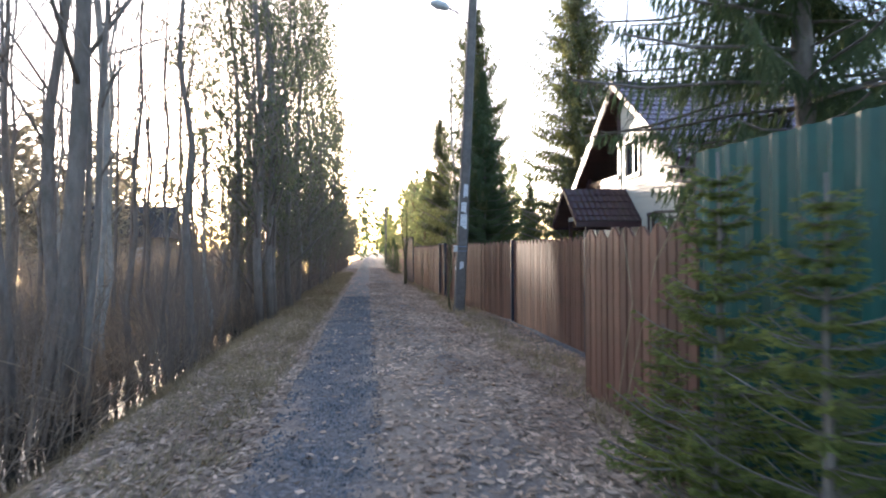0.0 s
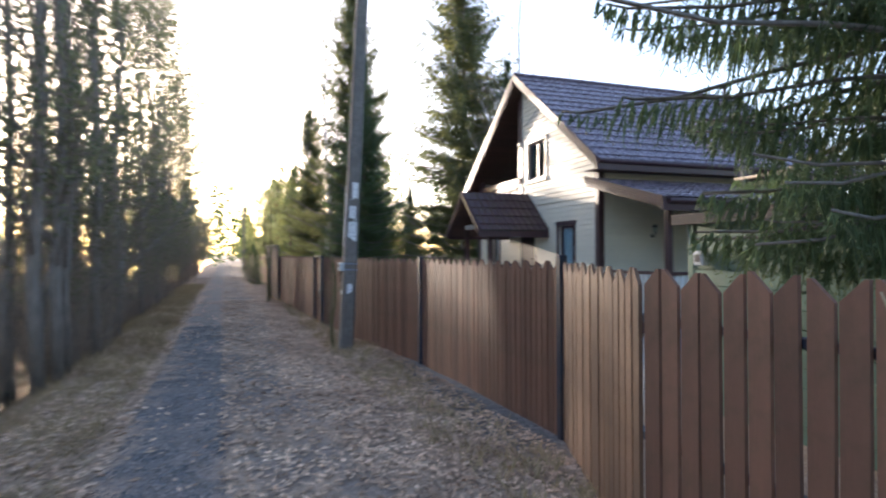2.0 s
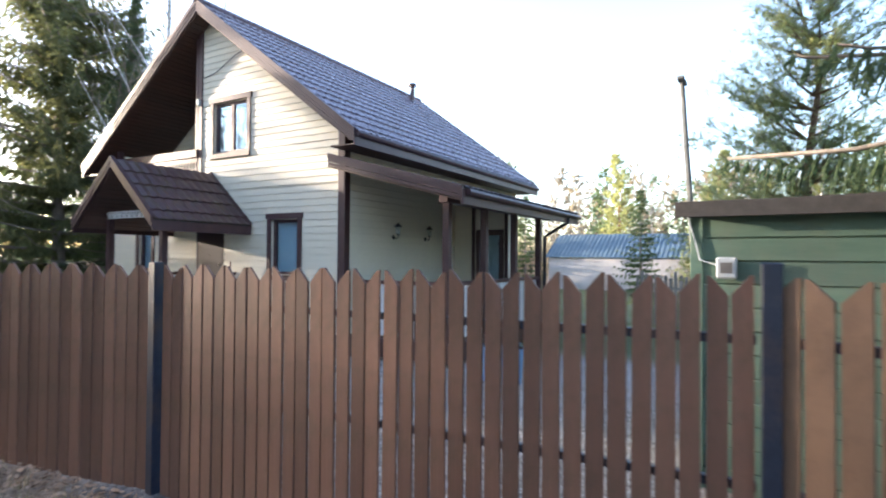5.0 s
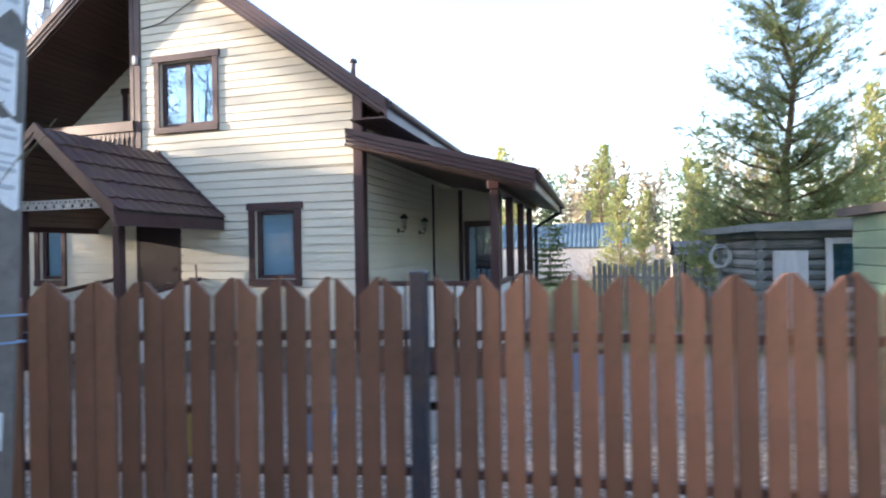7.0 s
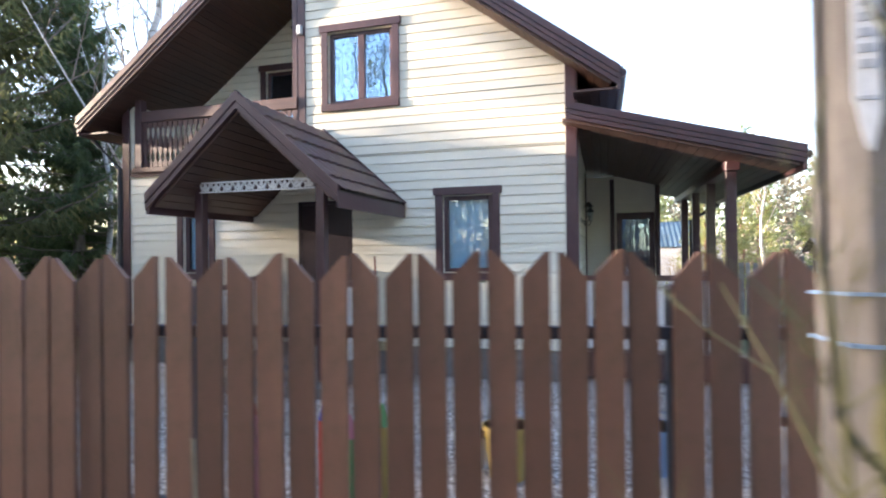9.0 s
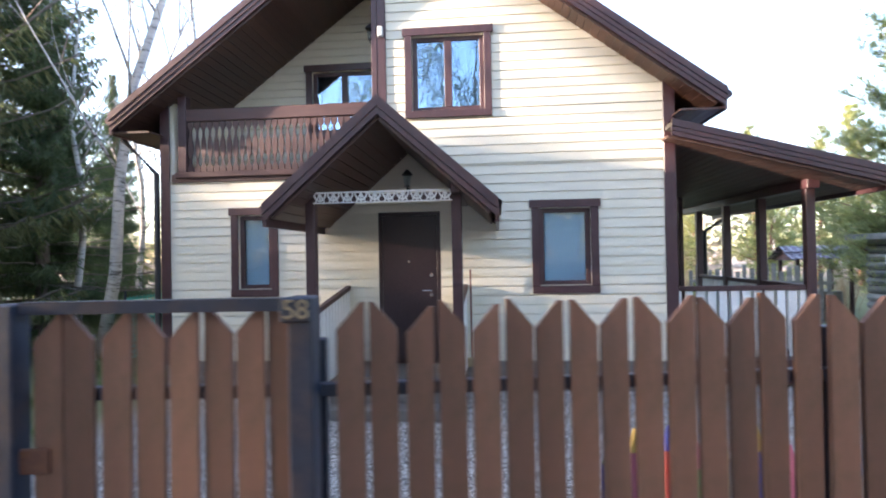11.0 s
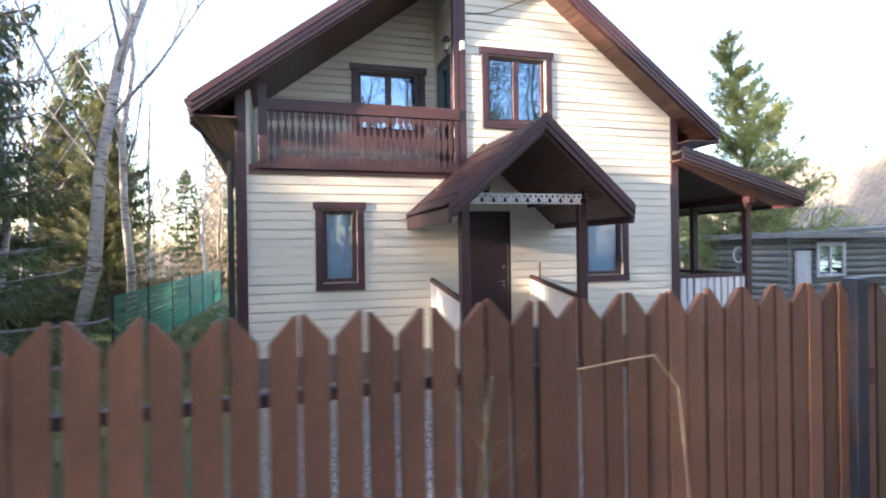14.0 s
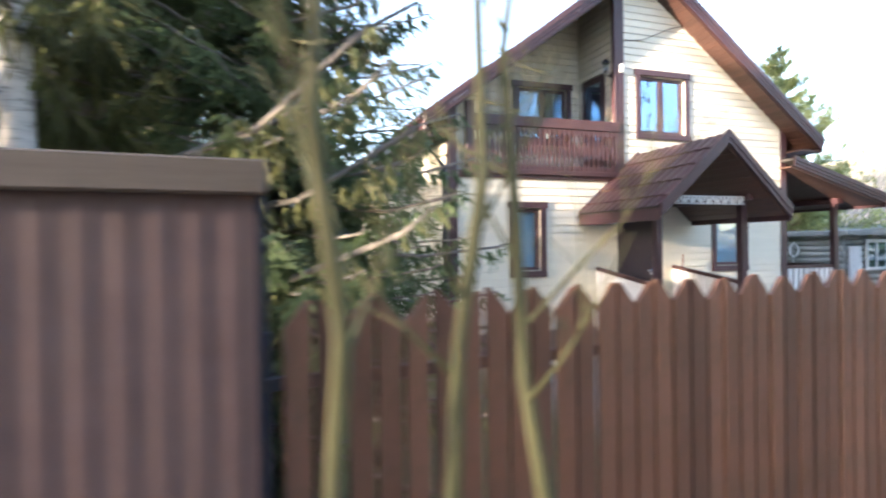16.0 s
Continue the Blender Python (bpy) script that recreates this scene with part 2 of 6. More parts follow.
def water_mat():
    m, t, b = nodes_of("still_dark_water")
    b.inputs["Base Color"].default_value = (0.012, 0.012, 0.011, 1)
    b.inputs["Roughness"].default_value = 0.03
    b.inputs["IOR"].default_value = 1.33
    n = noise_node(t, 2.5, 3)
    bump_node(t, b, n.outputs[0], 0.05, 0.01)
    return m


M_WATER = water_mat()

ROAD_SLOPE = 0.04


def road_mid(x):
    return -7.62 + ROAD_SLOPE * (x - 12)


def ground_z(x, y):
    """The lane is level; the verge falls to the fence and yard, and the other side to a flooded ditch."""
    d = y - road_mid(x)
    z = 0.0
    if d > 0.9:
        z -= 0.15 * min(1, (d - 0.9) / 1.6)
    if d < -1.7:
        u = min(1, (-1.7 - d) / 1.5)
        z -= 0.62 * u * u * (3 - 2 * u)
    return z


def ground_mat():
    m, t, b = nodes_of("lane_and_verge_ground")
    tc = t.nodes.new("ShaderNodeTexCoord")
    sep = t.nodes.new("ShaderNodeSeparateXYZ")
    t.links.new(tc.outputs["Object"], sep.inputs[0])

    def math_node(op, a, c):
        n = t.nodes.new("ShaderNodeMath")
        n.operation = op
        for s, v in zip(n.inputs, (a, c)):
            if isinstance(v, (int, float)):
                s.default_value = v
            else:
                t.links.new(v, s)
        return n.outputs[0]

    def band(src, lo, hi, soft):
        a, c = t.nodes.new("ShaderNodeMapRange"), t.nodes.new("ShaderNodeMapRange")
        a.interpolation_type = c.interpolation_type = "SMOOTHSTEP"
        t.links.new(src, a.inputs[0])
        t.links.new(src, c.inputs[0])
        a.inputs[1].default_value, a.inputs[2].default_value = lo - soft, lo + soft
        c.inputs[1].default_value, c.inputs[2].default_value = hi - soft, hi + soft
        c.inputs[3].default_value, c.inputs[4].default_value = 1, 0
        return math_node("MULTIPLY", a.outputs[0], c.outputs[0])

    wob = noise_node(t, 0.9, 5, 0.65)
    edge = math_node("MULTIPLY", math_node("SUBTRACT", wob.outputs[0], 0.5), 1.5)
    d = math_node("ADD", math_node("SUBTRACT", sep.outputs[1], math_node("ADD", math_node("MULTIPLY", sep.outputs[0], ROAD_SLOPE), -7.62 - 12 * ROAD_SLOPE)), edge)
    fine, grit = noise_node(t, 26, 6, 0.75), noise_node(t, 90, 3, 0.7)
    litter = ramp_node(t, fine.outputs[0], [(0.28, (0.12, 0.080, 0.055)), (0.5, (0.40, 0.292, 0.212)), (0.72, (0.64, 0.50, 0.385))]).outputs[0]
    vor = t.nodes.new("ShaderNodeTexVoronoi")
    vor.inputs["Scale"].default_value = 42
    t.links.new(tc.outputs["Object"], vor.inputs["Vector"])
    stone = ramp_node(t, vor.outputs["Color"], [(0.15, (0.085, 0.083, 0.083)), (0.6, (0.150, 0.146, 0.146)), (0.95, (0.28, 0.27, 0.265))]).outputs[0]
    dust = ramp_node(t, grit.outputs[0], [(0.3, (0.28, 0.218, 0.165)), (0.7, (0.50, 0.41, 0.325))]).outputs[0]
    col = litter
    blot = noise_node(t, 1.1, 4, 0.6, (0.6, 1, 1))
    patch = ramp_node(t, blot.outputs[0], [(0.44, (0, 0, 0)), (0.56, (1, 1, 1))]).outputs[0]
    col = mix_node(t, col, dust, math_node("MULTIPLY", band(d, -0.3, 1.5, 0.35), 0.45))
    col = mix_node(t, col, stone, math_node("MULTIPLY", math_node("MULTIPLY", band(d, 0.25, 1.05, 0.22), patch), 0.6))
    col = mix_node(t, col, stone, math_node("MULTIPLY", band(d, -0.78, -0.06, 0.2), 0.85))
    col = mix_node(t, col, stone, math_node("MULTIPLY", math_node("MULTIPLY", band(d, -0.8, 0.75, 0.2), band(sep.outputs[0], -120, 5.6, 1.2)), math_node("ADD", math_node("MULTIPLY", patch, 0.5), 0.35)))
    yard = band(sep.outputs[1], -5.25, 2.5, 0.25)
    yard_stone = ramp_node(t, vor.outputs["Color"], [(0.15, (0.11, 0.098, 0.088)), (0.5, (0.30, 0.27, 0.245)), (0.9, (0.56, 0.52, 0.48))]).outputs[0]
    col = mix_node(t, col, yard_stone, math_node("MULTIPLY", yard, band(sep.outputs[0], -6.2, 6.4, 0.6)))
    strip = math_node("MULTIPLY", band(sep.outputs[0], 2.4, 7.2, 0.3), band(math_node("ADD", sep.outputs[1], math_node("MULTIPLY", edge, 0.3)), -5.5, -4.8, 0.1))
    col = mix_node(t, col, stone, strip)
    lawn = noise_node(t, 12, 6, 0.7)
    green = ramp_node(t, lawn.outputs[0], [(0.3, (0.050, 0.080, 0.022)), (0.7, (0.115, 0.150, 0.048))]).outputs[0]
    back = math_node("MAXIMUM", band(sep.outputs[1], 2.5, 40, 0.6), math_node("MULTIPLY", band(sep.outputs[1], -5.0, 40, 0.3), band(sep.outputs[0], -30, -6.4, 0.4)))
    col = mix_node(t, col, green, math_node("MULTIPLY", back, 0.85))
    wild = band(sep.outputs[1], 30, 4000, 8)
    col = mix_node(t, col, litter, wild)
    t.links.new(col, b.inputs["Base Color"])
    b.inputs["Roughness"].default_value = 0.95
    mixh = math_node("ADD", fine.outputs[0], math_node("MULTIPLY", vor.outputs["Distance"], 0.6))
    bump_node(t, b, mixh, 0.8, 0.02)
    return m


M_GROUND = ground_mat()


# ---- building blocks ----
def part(name, bm, material, parent=None, label="", smooth=False):
    """One mesh object from a bmesh, or from (verts, faces)."""
    me = bpy.data.meshes.new(name)
    if isinstance(bm, tuple):
        me.from_pydata(bm[0], [], bm[1])
    else:
        bm.to_mesh(me)
        bm.free()
    me.materials.append(material)
    if smooth:
        me.polygons.foreach_set("use_smooth", [True] * len(me.polygons))
    ob = new(name, me)
    if parent:
        ob.parent = parent
    return tagged(ob, label)


def share(name, me, parent, m):
    """Another object on the same mesh, at m under its parent."""
    ob = new(name, me)
    ob.parent = parent
    ob.matrix_basis = m
    return ob


def thing(name, m, label, category, group="", kind=""):
    ob = new(name)
    ob.matrix_basis = m
    ob.empty_display_size = 0.2
    return tagged(ob, label, category, group, kind)


def add_box(bm, lo, hi, bevel=0.0):
    lo, hi = Vector(lo), Vector(hi)
    g = bmesh.ops.create_cube(bm, size=1.0, matrix=Matrix.LocRotScale((lo + hi) / 2, None, hi - lo))
    if bevel:
        es = list({e for v in g["verts"] for e in v.link_edges})
        bmesh.ops.bevel(bm, geom=es, offset=bevel, segments=1, affect="EDGES")
    return bm


def box(lo, hi, bevel=0.004):
    return add_box(bmesh.new(), lo, hi, bevel)


def add_prism(bm, poly, m):
    """A polygon in the x-z plane, drawn out along y from 0 to 1, laid by m."""
    a = [bm.verts.new(m @ Vector((x, 0, z))) for x, z in poly]
    b = [bm.verts.new(m @ Vector((x, 1, z))) for x, z in poly]
    n = len(poly)
    bm.faces.new(a)
    bm.faces.new(b[::-1])
    for i in range(n):
        bm.faces.new((a[i], b[i], b[(i + 1) % n], a[(i + 1) % n]))
    return bm


def prism(poly, y0, y1):
    bm = add_prism(bmesh.new(), poly, Matrix.Translation((0, y0, 0)) @ Matrix.Diagonal((1, y1 - y0, 1, 1)))
    bmesh.ops.recalc_face_normals(bm, faces=bm.faces)
    return bm


class Soup:
    """Vertices and faces gathered for one large mesh."""

    def __init__(self):
        self.v, self.f = [], []

    def add(self, v, f):
        o = len(self.v)
        self.v.extend(v)
        self.f.extend([tuple(i + o for i in q) for q in f])

    def tube(self, pts, radii, sides=5):
        pts = [Vector(p) for p in pts]
        v, f = [], []
        for i, p in enumerate(pts):
            d = (pts[min(i + 1, len(pts) - 1)] - pts[max(i - 1, 0)])
            d = d.normalized() if d.length > 1e-6 else Vector((0, 0, 1))
            a = d.orthogonal().normalized() if abs(d.z) < 0.9 else d.cross(Vector((0, 1, 0))).normalized()
            c = d.cross(a)
            for k in range(sides):
                w = 2 * math.pi * k / sides
                v.append(p + (a * math.cos(w) + c * math.sin(w)) * radii[i])
        for i in range(len(pts) - 1):
            for k in range(sides):
                f.append((i * sides + k, i * sides + (k + 1) % sides, (i + 1) * sides + (k + 1) % sides, (i + 1) * sides + k))
        f.append(tuple(range(sides))[::-1])
        f.append(tuple((len(pts) - 1) * sides + k for k in range(sides)))
        self.add(v, f)

    def data(self):
        return ([tuple(p) for p in self.v], self.f)


def cable(pts, r, sides=6):
    s = Soup()
    s.tube(pts, [r] * len(pts), sides)
    return s.data()


def metal_tile(length, slope, pitch=0.185, step=0.35, amp=0.019):
    """A sheet pressed into tiles: waves across the length (x), a drop at each step down the slope (-y)."""
    n = int(length / pitch * 6)
    xs = [i * length / n for i in range(n + 1)]
    rows = []
    k = 0
    while k * step < slope - 1e-6:
        y0, y1 = k * step, min(slope, (k + 1) * step)
        rows += [(y0, 0.0), (y0 + (y1 - y0) * 0.6, 0.012), (y1 - 0.004, 0.024)]
        k += 1
    v = [(x, -y, h + amp * (0.5 + 0.5 * math.cos(2 * math.pi * x / pitch)) ** 0.7) for y, h in rows for x in xs]
    w = n + 1
    f = [(r * w + i, (r + 1) * w + i, (r + 1) * w + i + 1, r * w + i + 1) for r in range(len(rows) - 1) for i in range(n)]
    return v, f


# ---- ground ----
def ground():
    xs = [-900, -400, -200, -120] + [-80 + 2.0 * i for i in range(28)] + [-24 + 0.4 * i for i in range(111)] + [22, 25, 30, 40, 60, 120, 300, 900]
    ys = [-900, -300, -120, -60, -40] + [-30 + 1.5 * i for i in range(11)] + [-13.5 + 0.25 * i for i in range(42)] + [-2.5, 0, 4, 8, 14, 20, 30, 50, 90, 200, 500, 900]
    v = []
    for y in ys:
        for x in xs:
            near = abs(x) < 60 and -14 < y < -3
            v.append((x, y, ground_z(x, y) + (0.03 * noise.noise(Vector((x * 0.9, y * 0.9, 0))) + 0.012 * noise.noise(Vector((x * 3, y * 3, 5))) if near else 0)))
    w = len(xs)
    f = [(j * w + i, j * w + i + 1, (j + 1) * w + i + 1, (j + 1) * w + i) for j in range(len(ys) - 1) for i in range(w - 1)]
    return tagged(part("ground", (v, f), M_GROUND, smooth=True), "gravel lane with leaf litter, gravel yard and lawn", "ground", kind="structure")


ground()
tagged(part("water", ([(-200, -60, -0.42), (60, -60, -0.42), (60, -8.6, -0.42), (-200, -8.6, -0.42)], [(0, 1, 2, 3)]), M_WATER),
       "still dark flood water among the trees beside the lane", "water", kind="structure")

# ---- house ----
XL, XR, XM, YB = -6.58, 0.47, -3.05, 7.6
RIDGE, EAVE, SLOPE = 6.68, 3.66, 0.738
house = thing("house", Matrix.Identity(4), "two-storey cream timber-clad house with dark brown trim and metal-tile roof", "house")


def roof_under(x):
    return RIDGE - 0.16 - abs(x - XM) * SLOPE


def siding(parent_wall, m, z0, z1, left, right, openings, pitch=0.126, thick=0.030):
    """Boards row by row on a wall core; m lays local x along the wall, z up, outside towards -y. Returns the core's bmesh."""
    core = bmesh.new()
    rows = int(math.ceil((z1 - z0) / pitch))
    for k in range(rows):
        a, b = z0 + k * pitch, min(z1, z0 + (k + 1) * pitch)
        cuts = sorted({a, b, *[z for o in openings for z in o[2:] if a < z < b]})
        for p, q in zip(cuts, cuts[1:]):
            mid = (p + q) / 2
            stops = sorted((o[0], o[1]) for o in openings if o[2] < mid < o[3])
            edges = [None] + [e for s in stops for e in s] + [None]
            for i in range(0, len(edges), 2):
                e0, e1 = edges[i], edges[i + 1]
                xa = (left(p), left(q)) if e0 is None else (e0, e0)
                xb = (right(p), right(q)) if e1 is None else (e1, e1)
                if xb[0] - xa[0] < 0.02:
                    continue
                top = max(xa[1] + 0.005, xb[1])
                quad = [(xa[0], p), (xb[0], p), (top, q), (xa[1], q)]
                add_prism(core, quad, m @ Matrix.Diagonal((1, 0.14, 1, 1)))
                gap = 0.015 if p == a else 0.0
                bm = bmesh.new()
                quad = [(xa[0], p + gap), (xb[0], p + gap), (top, q), (xa[1], q)]
                add_prism(bm, quad, m @ Matrix.Translation((0, -thick, 0)) @ Matrix.Diagonal((1, thick, 1, 1)))
                bmesh.ops.recalc_face_normals(bm, faces=bm.faces)
                boards.append((bm, parent_wall))
    bmesh.ops.recalc_face_normals(core, faces=core.faces)
    return core


boards = []


def wall(m, z0, z1, left, right, openings):
    holder = []
    core = siding(holder, m, z0, z1, left, right, openings)
    ob = part("wall", core, M_SIDING, house)
    for i, (bm, h) in enumerate(boards):
        if h is holder:
            boards[i] = (bm, ob)
    return ob


W1, W2, W3, W4 = (-3.06, -1.87, 3.59, 4.81), (-1.37, -0.49, 1.17, 2.40), (-5.585, -4.90, 1.17, 2.40), (-4.88, -3.63, 3.62, 4.80)
DOOR = (-3.47, -2.61, 0.22, 2.30)
TR = 0.10


def inner(w):
    return (w[0] + TR, w[1] - TR, w[2] + TR, w[3] - TR)


I4 = Matrix.Identity(4)
LOG_Z, LOG_X, LOG_Y = 2.92, -3.42, 1.22
wall(I4, 0.25, LOG_Z, lambda z: XL, lambda z: XR, [inner(W2), inner(W3), DOOR])
wall(I4, LOG_Z, RIDGE - 0.2, lambda z: LOG_X, lambda z: min(XR, XM + (RIDGE - 0.16 - z) / SLOPE), [inner(W1)])
wall(Matrix.Translation((0, LOG_Y, 0)), LOG_Z, RIDGE - 0.25, lambda z: max(XL + 0.16, XM - (RIDGE - 0.16 - z) / SLOPE), lambda z: LOG_X, [inner(W4)])
RIGHT = Matrix.Translation((XR, 0, 0)) @ Matrix.Rotation(radians(90), 4, "Z")
LEFT = Matrix.Translation((XL, 0, 0)) @ Matrix.Rotation(radians(-90), 4, "Z")
wall(RIGHT, 0.25, 3.98, lambda z: 0.0, lambda z: YB, [])
WS = (-4.3, -3.45, 1.05, 2.35)
wall(LEFT, 0.25, 3.98, lambda z: -YB, lambda z: 0.0, [inner(WS)])
LOGR = Matrix.Translation((LOG_X, 0, 0)) @ Matrix.Rotation(radians(-90), 4, "Z")
wall(LOGR, LOG_Z, 6.3, lambda z: -LOG_Y, lambda z: 0.0, [(-1.08, -0.33, LOG_Z + 0.05, 4.85)])
part("wall", box((XL + 0.1, YB - 0.1, 0.2), (XR - 0.1, YB, 4.0)), M_SIDING, house)
part("wall", prism([(XL + 0.1, 4.0), (XR - 0.1, 4.0), (XM, RIDGE - 0.25)], YB - 0.1, YB), M_SIDING, house)
part("foundation", box((XL - 0.02, -0.02, -0.2), (XR + 0.02, YB, 0.25), 0.01), M_CONCRETE, house)
part("loggia_floor", box((XL + 0.12, -0.06, LOG_Z - 0.12), (LOG_X + 0.03, LOG_Y, LOG_Z), 0.006), M_RAIL, house)
part("wall", box((XL + 0.02, 0.02, LOG_Z), (XL + 0.15, LOG_Y, 4.0), 0.004), M_SIDING, house)
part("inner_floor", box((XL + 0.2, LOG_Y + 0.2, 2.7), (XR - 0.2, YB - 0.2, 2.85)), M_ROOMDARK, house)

# corner boards and posts
for lo, hi in (((XL - 0.036, -0.052, 0.2), (XL + 0.09, -0.028, 3.95)), ((XL - 0.052, -0.049, 0.2), (XL - 0.028, 0.09, 3.95)),
               ((XR - 0.10, -0.052, 0.2), (XR + 0.036, -0.028, 3.98)), ((XR + 0.028, -0.049, 0.2), (XR + 0.052, 0.10, 3.98)),
               ((XL + 0.25, -0.10, LOG_Z + 0.02), (XL + 0.37, 0.03, 4.02)), ((LOG_X - 0.02, -0.056, LOG_Z - 0.1), (LOG_X + 0.10, -0.028, 6.28)),
               ((LOG_X - 0.10, -0.06, LOG_Z), (LOG_X - 0.022, 0.03, 6.2)),
               ((XR + 0.028, 3.5, 0.2), (XR + 0.056, 3.58, 3.0))):
    part("corner_board", box(lo, hi), M_TRIM, house)


def gable_slab(x0, z0, x1, z1, thick, y0, y1, name, material, parent):
    """A slab that lies along a roof slope from (x0, z0) to (x1, z1)."""
    return part(name, prism([(x0, z0), (x1, z1), (x1, z1 - thick), (x0, z0 - thick)], y0, y1), material, parent)


def slope_frame(x0, z0, x1, z1, y_near, y_far):
    """The pose of a metal_tile sheet whose top edge runs from one y to the other at (x0, z0) and falls to (x1, z1)."""
    down = Vector((x1 - x0, 0, z1 - z0)).normalized()
    along = Vector((0, 1, 0)) if x1 > x0 else Vector((0, -1, 0))
    up = along.cross(-down)
    start = Vector((x0, y_near if x1 > x0 else y_far, z0))
    return Matrix.Translation(start) @ Matrix((along, -down, up)).transposed().to_4x4()


def roof(parent, ridge, eaves, y0, y1, fascia, material, soffit_gap=0.12, layers=3):
    """Two or one slopes: pressed tiles on top, a dark board lining below, stepped barge boards in front, fascia along the eave."""
    (rx, rz), roof_parts = ridge, []
    for ex, ez in eaves:
        length = math.hypot(ex - rx, ez - rz)
        top = part("roof_tiles", metal_tile(y1 - y0, length + 0.04), material, parent, smooth=False)
        top.matrix_basis = slope_frame(rx, rz + 0.03, ex, ez + 0.03, y0, y1)
        roof_parts.append(top)
        ux, uz = (ex - rx) / length, (ez - rz) / length
        nx, nz = (uz, -ux) if ex > rx else (-uz, ux)
        if nz > 0:
            nx, nz = -nx, -nz
        n = int(length / 0.115)
        lining = part("soffit", prism([(rx + ux * sd + nx * hd, rz + uz * sd + nz * hd) for sd, hd in ((0, fascia - 0.03), (length, fascia - 0.03), (length, fascia - 0.022), (0, fascia - 0.022))], y0 + 0.03, y1 - 0.05), M_SOFFIT, parent, "dark brown board lining")
        for i in range(n):
            bm = bmesh.new()
            a, b = i * length / n + 0.003, (i + 1) * length / n - 0.003
            p = [(rx + ux * s + nx * h, rz + uz * s + nz * h) for s, h in ((a, fascia - 0.02), (b, fascia - 0.02), (b, fascia), (a, fascia))]
            add_prism(bm, p, Matrix.Translation((0, y0 + 0.03, 0)) @ Matrix.Diagonal((1, y1 - y0 - 0.05, 1, 1)))
            bmesh.ops.recalc_face_normals(bm, faces=bm.faces)
            soffit_planks.append((bm, lining if parent is house else parent))
        part("roof_deck", prism([(rx, rz + 0.02), (ex, ez + 0.02), (ex, ez - 0.03), (rx, rz - 0.03)], y0 + 0.02, y1 - 0.02), M_FELT, parent)
        for k in range(layers):
            h0, h1 = fascia * k / layers - (0.03 if k else 0.062), fascia * (k + 1) / layers - 0.03 - 0.006
            quad = []
            for s, h in ((-0.0, h0), (length + 0.02, h0), (length + 0.02, h1), (0.0, h1)):
                quad.append((rx + ux * s, rz + uz * s - h / max(0.5, abs(ux))))
            part("barge_board", prism(quad, y0 - 0.03 + 0.012 * k, y0 + 0.03), M_TRIM, parent)
            part("barge_board", prism(quad, y1 - 0.03, y1 + 0.02), M_TRIM, parent)
        part("fascia", box((ex - 0.02, y0, ez - fascia - 0.05), (ex + 0.02, y1, ez + 0.0)), M_TRIM, parent)
    return roof_parts


soffit_planks = []
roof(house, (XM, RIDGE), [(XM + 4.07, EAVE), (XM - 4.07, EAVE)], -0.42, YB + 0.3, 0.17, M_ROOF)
s = Soup()
s.tube([(XM, -0.45, RIDGE + 0.06), (XM, YB + 0.3, RIDGE + 0.06)], [0.07, 0.07], 8)
part("ridge_cap", s.data(), M_ROOF, house)
# boxed eaves under the overhang
for sgn in (-1, 1):
    x0, x1 = XM + sgn * 3.53, XM + sgn * 4.05
    bm = bmesh.new()
    for i in range(5):
        a, b = x0 + (x1 - x0) * i / 5, x0 + (x1 - x0) * (i + 1) / 5
        lo, hi = min(a, b) + 0.003, max(a, b) - 0.003
        add_box(bm, (lo, -0.38, EAVE - 0.20), (hi, YB + 0.2, EAVE - 0.175))
    part("soffit", bm, M_SOFFIT, house)
    part("gutter", cable([(x1 + sgn * 0.06, -0.4, EAVE - 0.02), (x1 + sgn * 0.06, YB + 0.3, EAVE - 0.05)], 0.055, 8), M_TRIM, house, "dark brown half-round gutter")
ex = XM - 4.07 - 0.06
part("downpipe", cable([(ex, -0.1, EAVE - 0.05), (ex + 0.02, -0.1, EAVE - 0.22), (XL - 0.12, -0.03, EAVE - 0.72), (XL - 0.12, -0.03, 0.05)], 0.042, 8), M_BLACK, house, "black downpipe")
part("downpipe", cable([(ex, YB - 0.2, EAVE - 0.05), (XL - 0.1, YB - 0.1, EAVE - 0.72), (XL - 0.1, YB - 0.1, 0.05)], 0.042, 8), M_BLACK, house, "black downpipe")

# flue
s = Soup()
s.tube([(-2.75, 7.0, 6.2), (-2.75, 7.0, 6.95)], [0.07, 0.07], 10)
s.tube([(-2.75, 7.0, 6.93), (-2.75, 7.0, 7.0), (-2.75, 7.0, 7.05)], [0.12, 0.12, 0.03], 10)
part("flue", s.data(), M_TRIM, house)


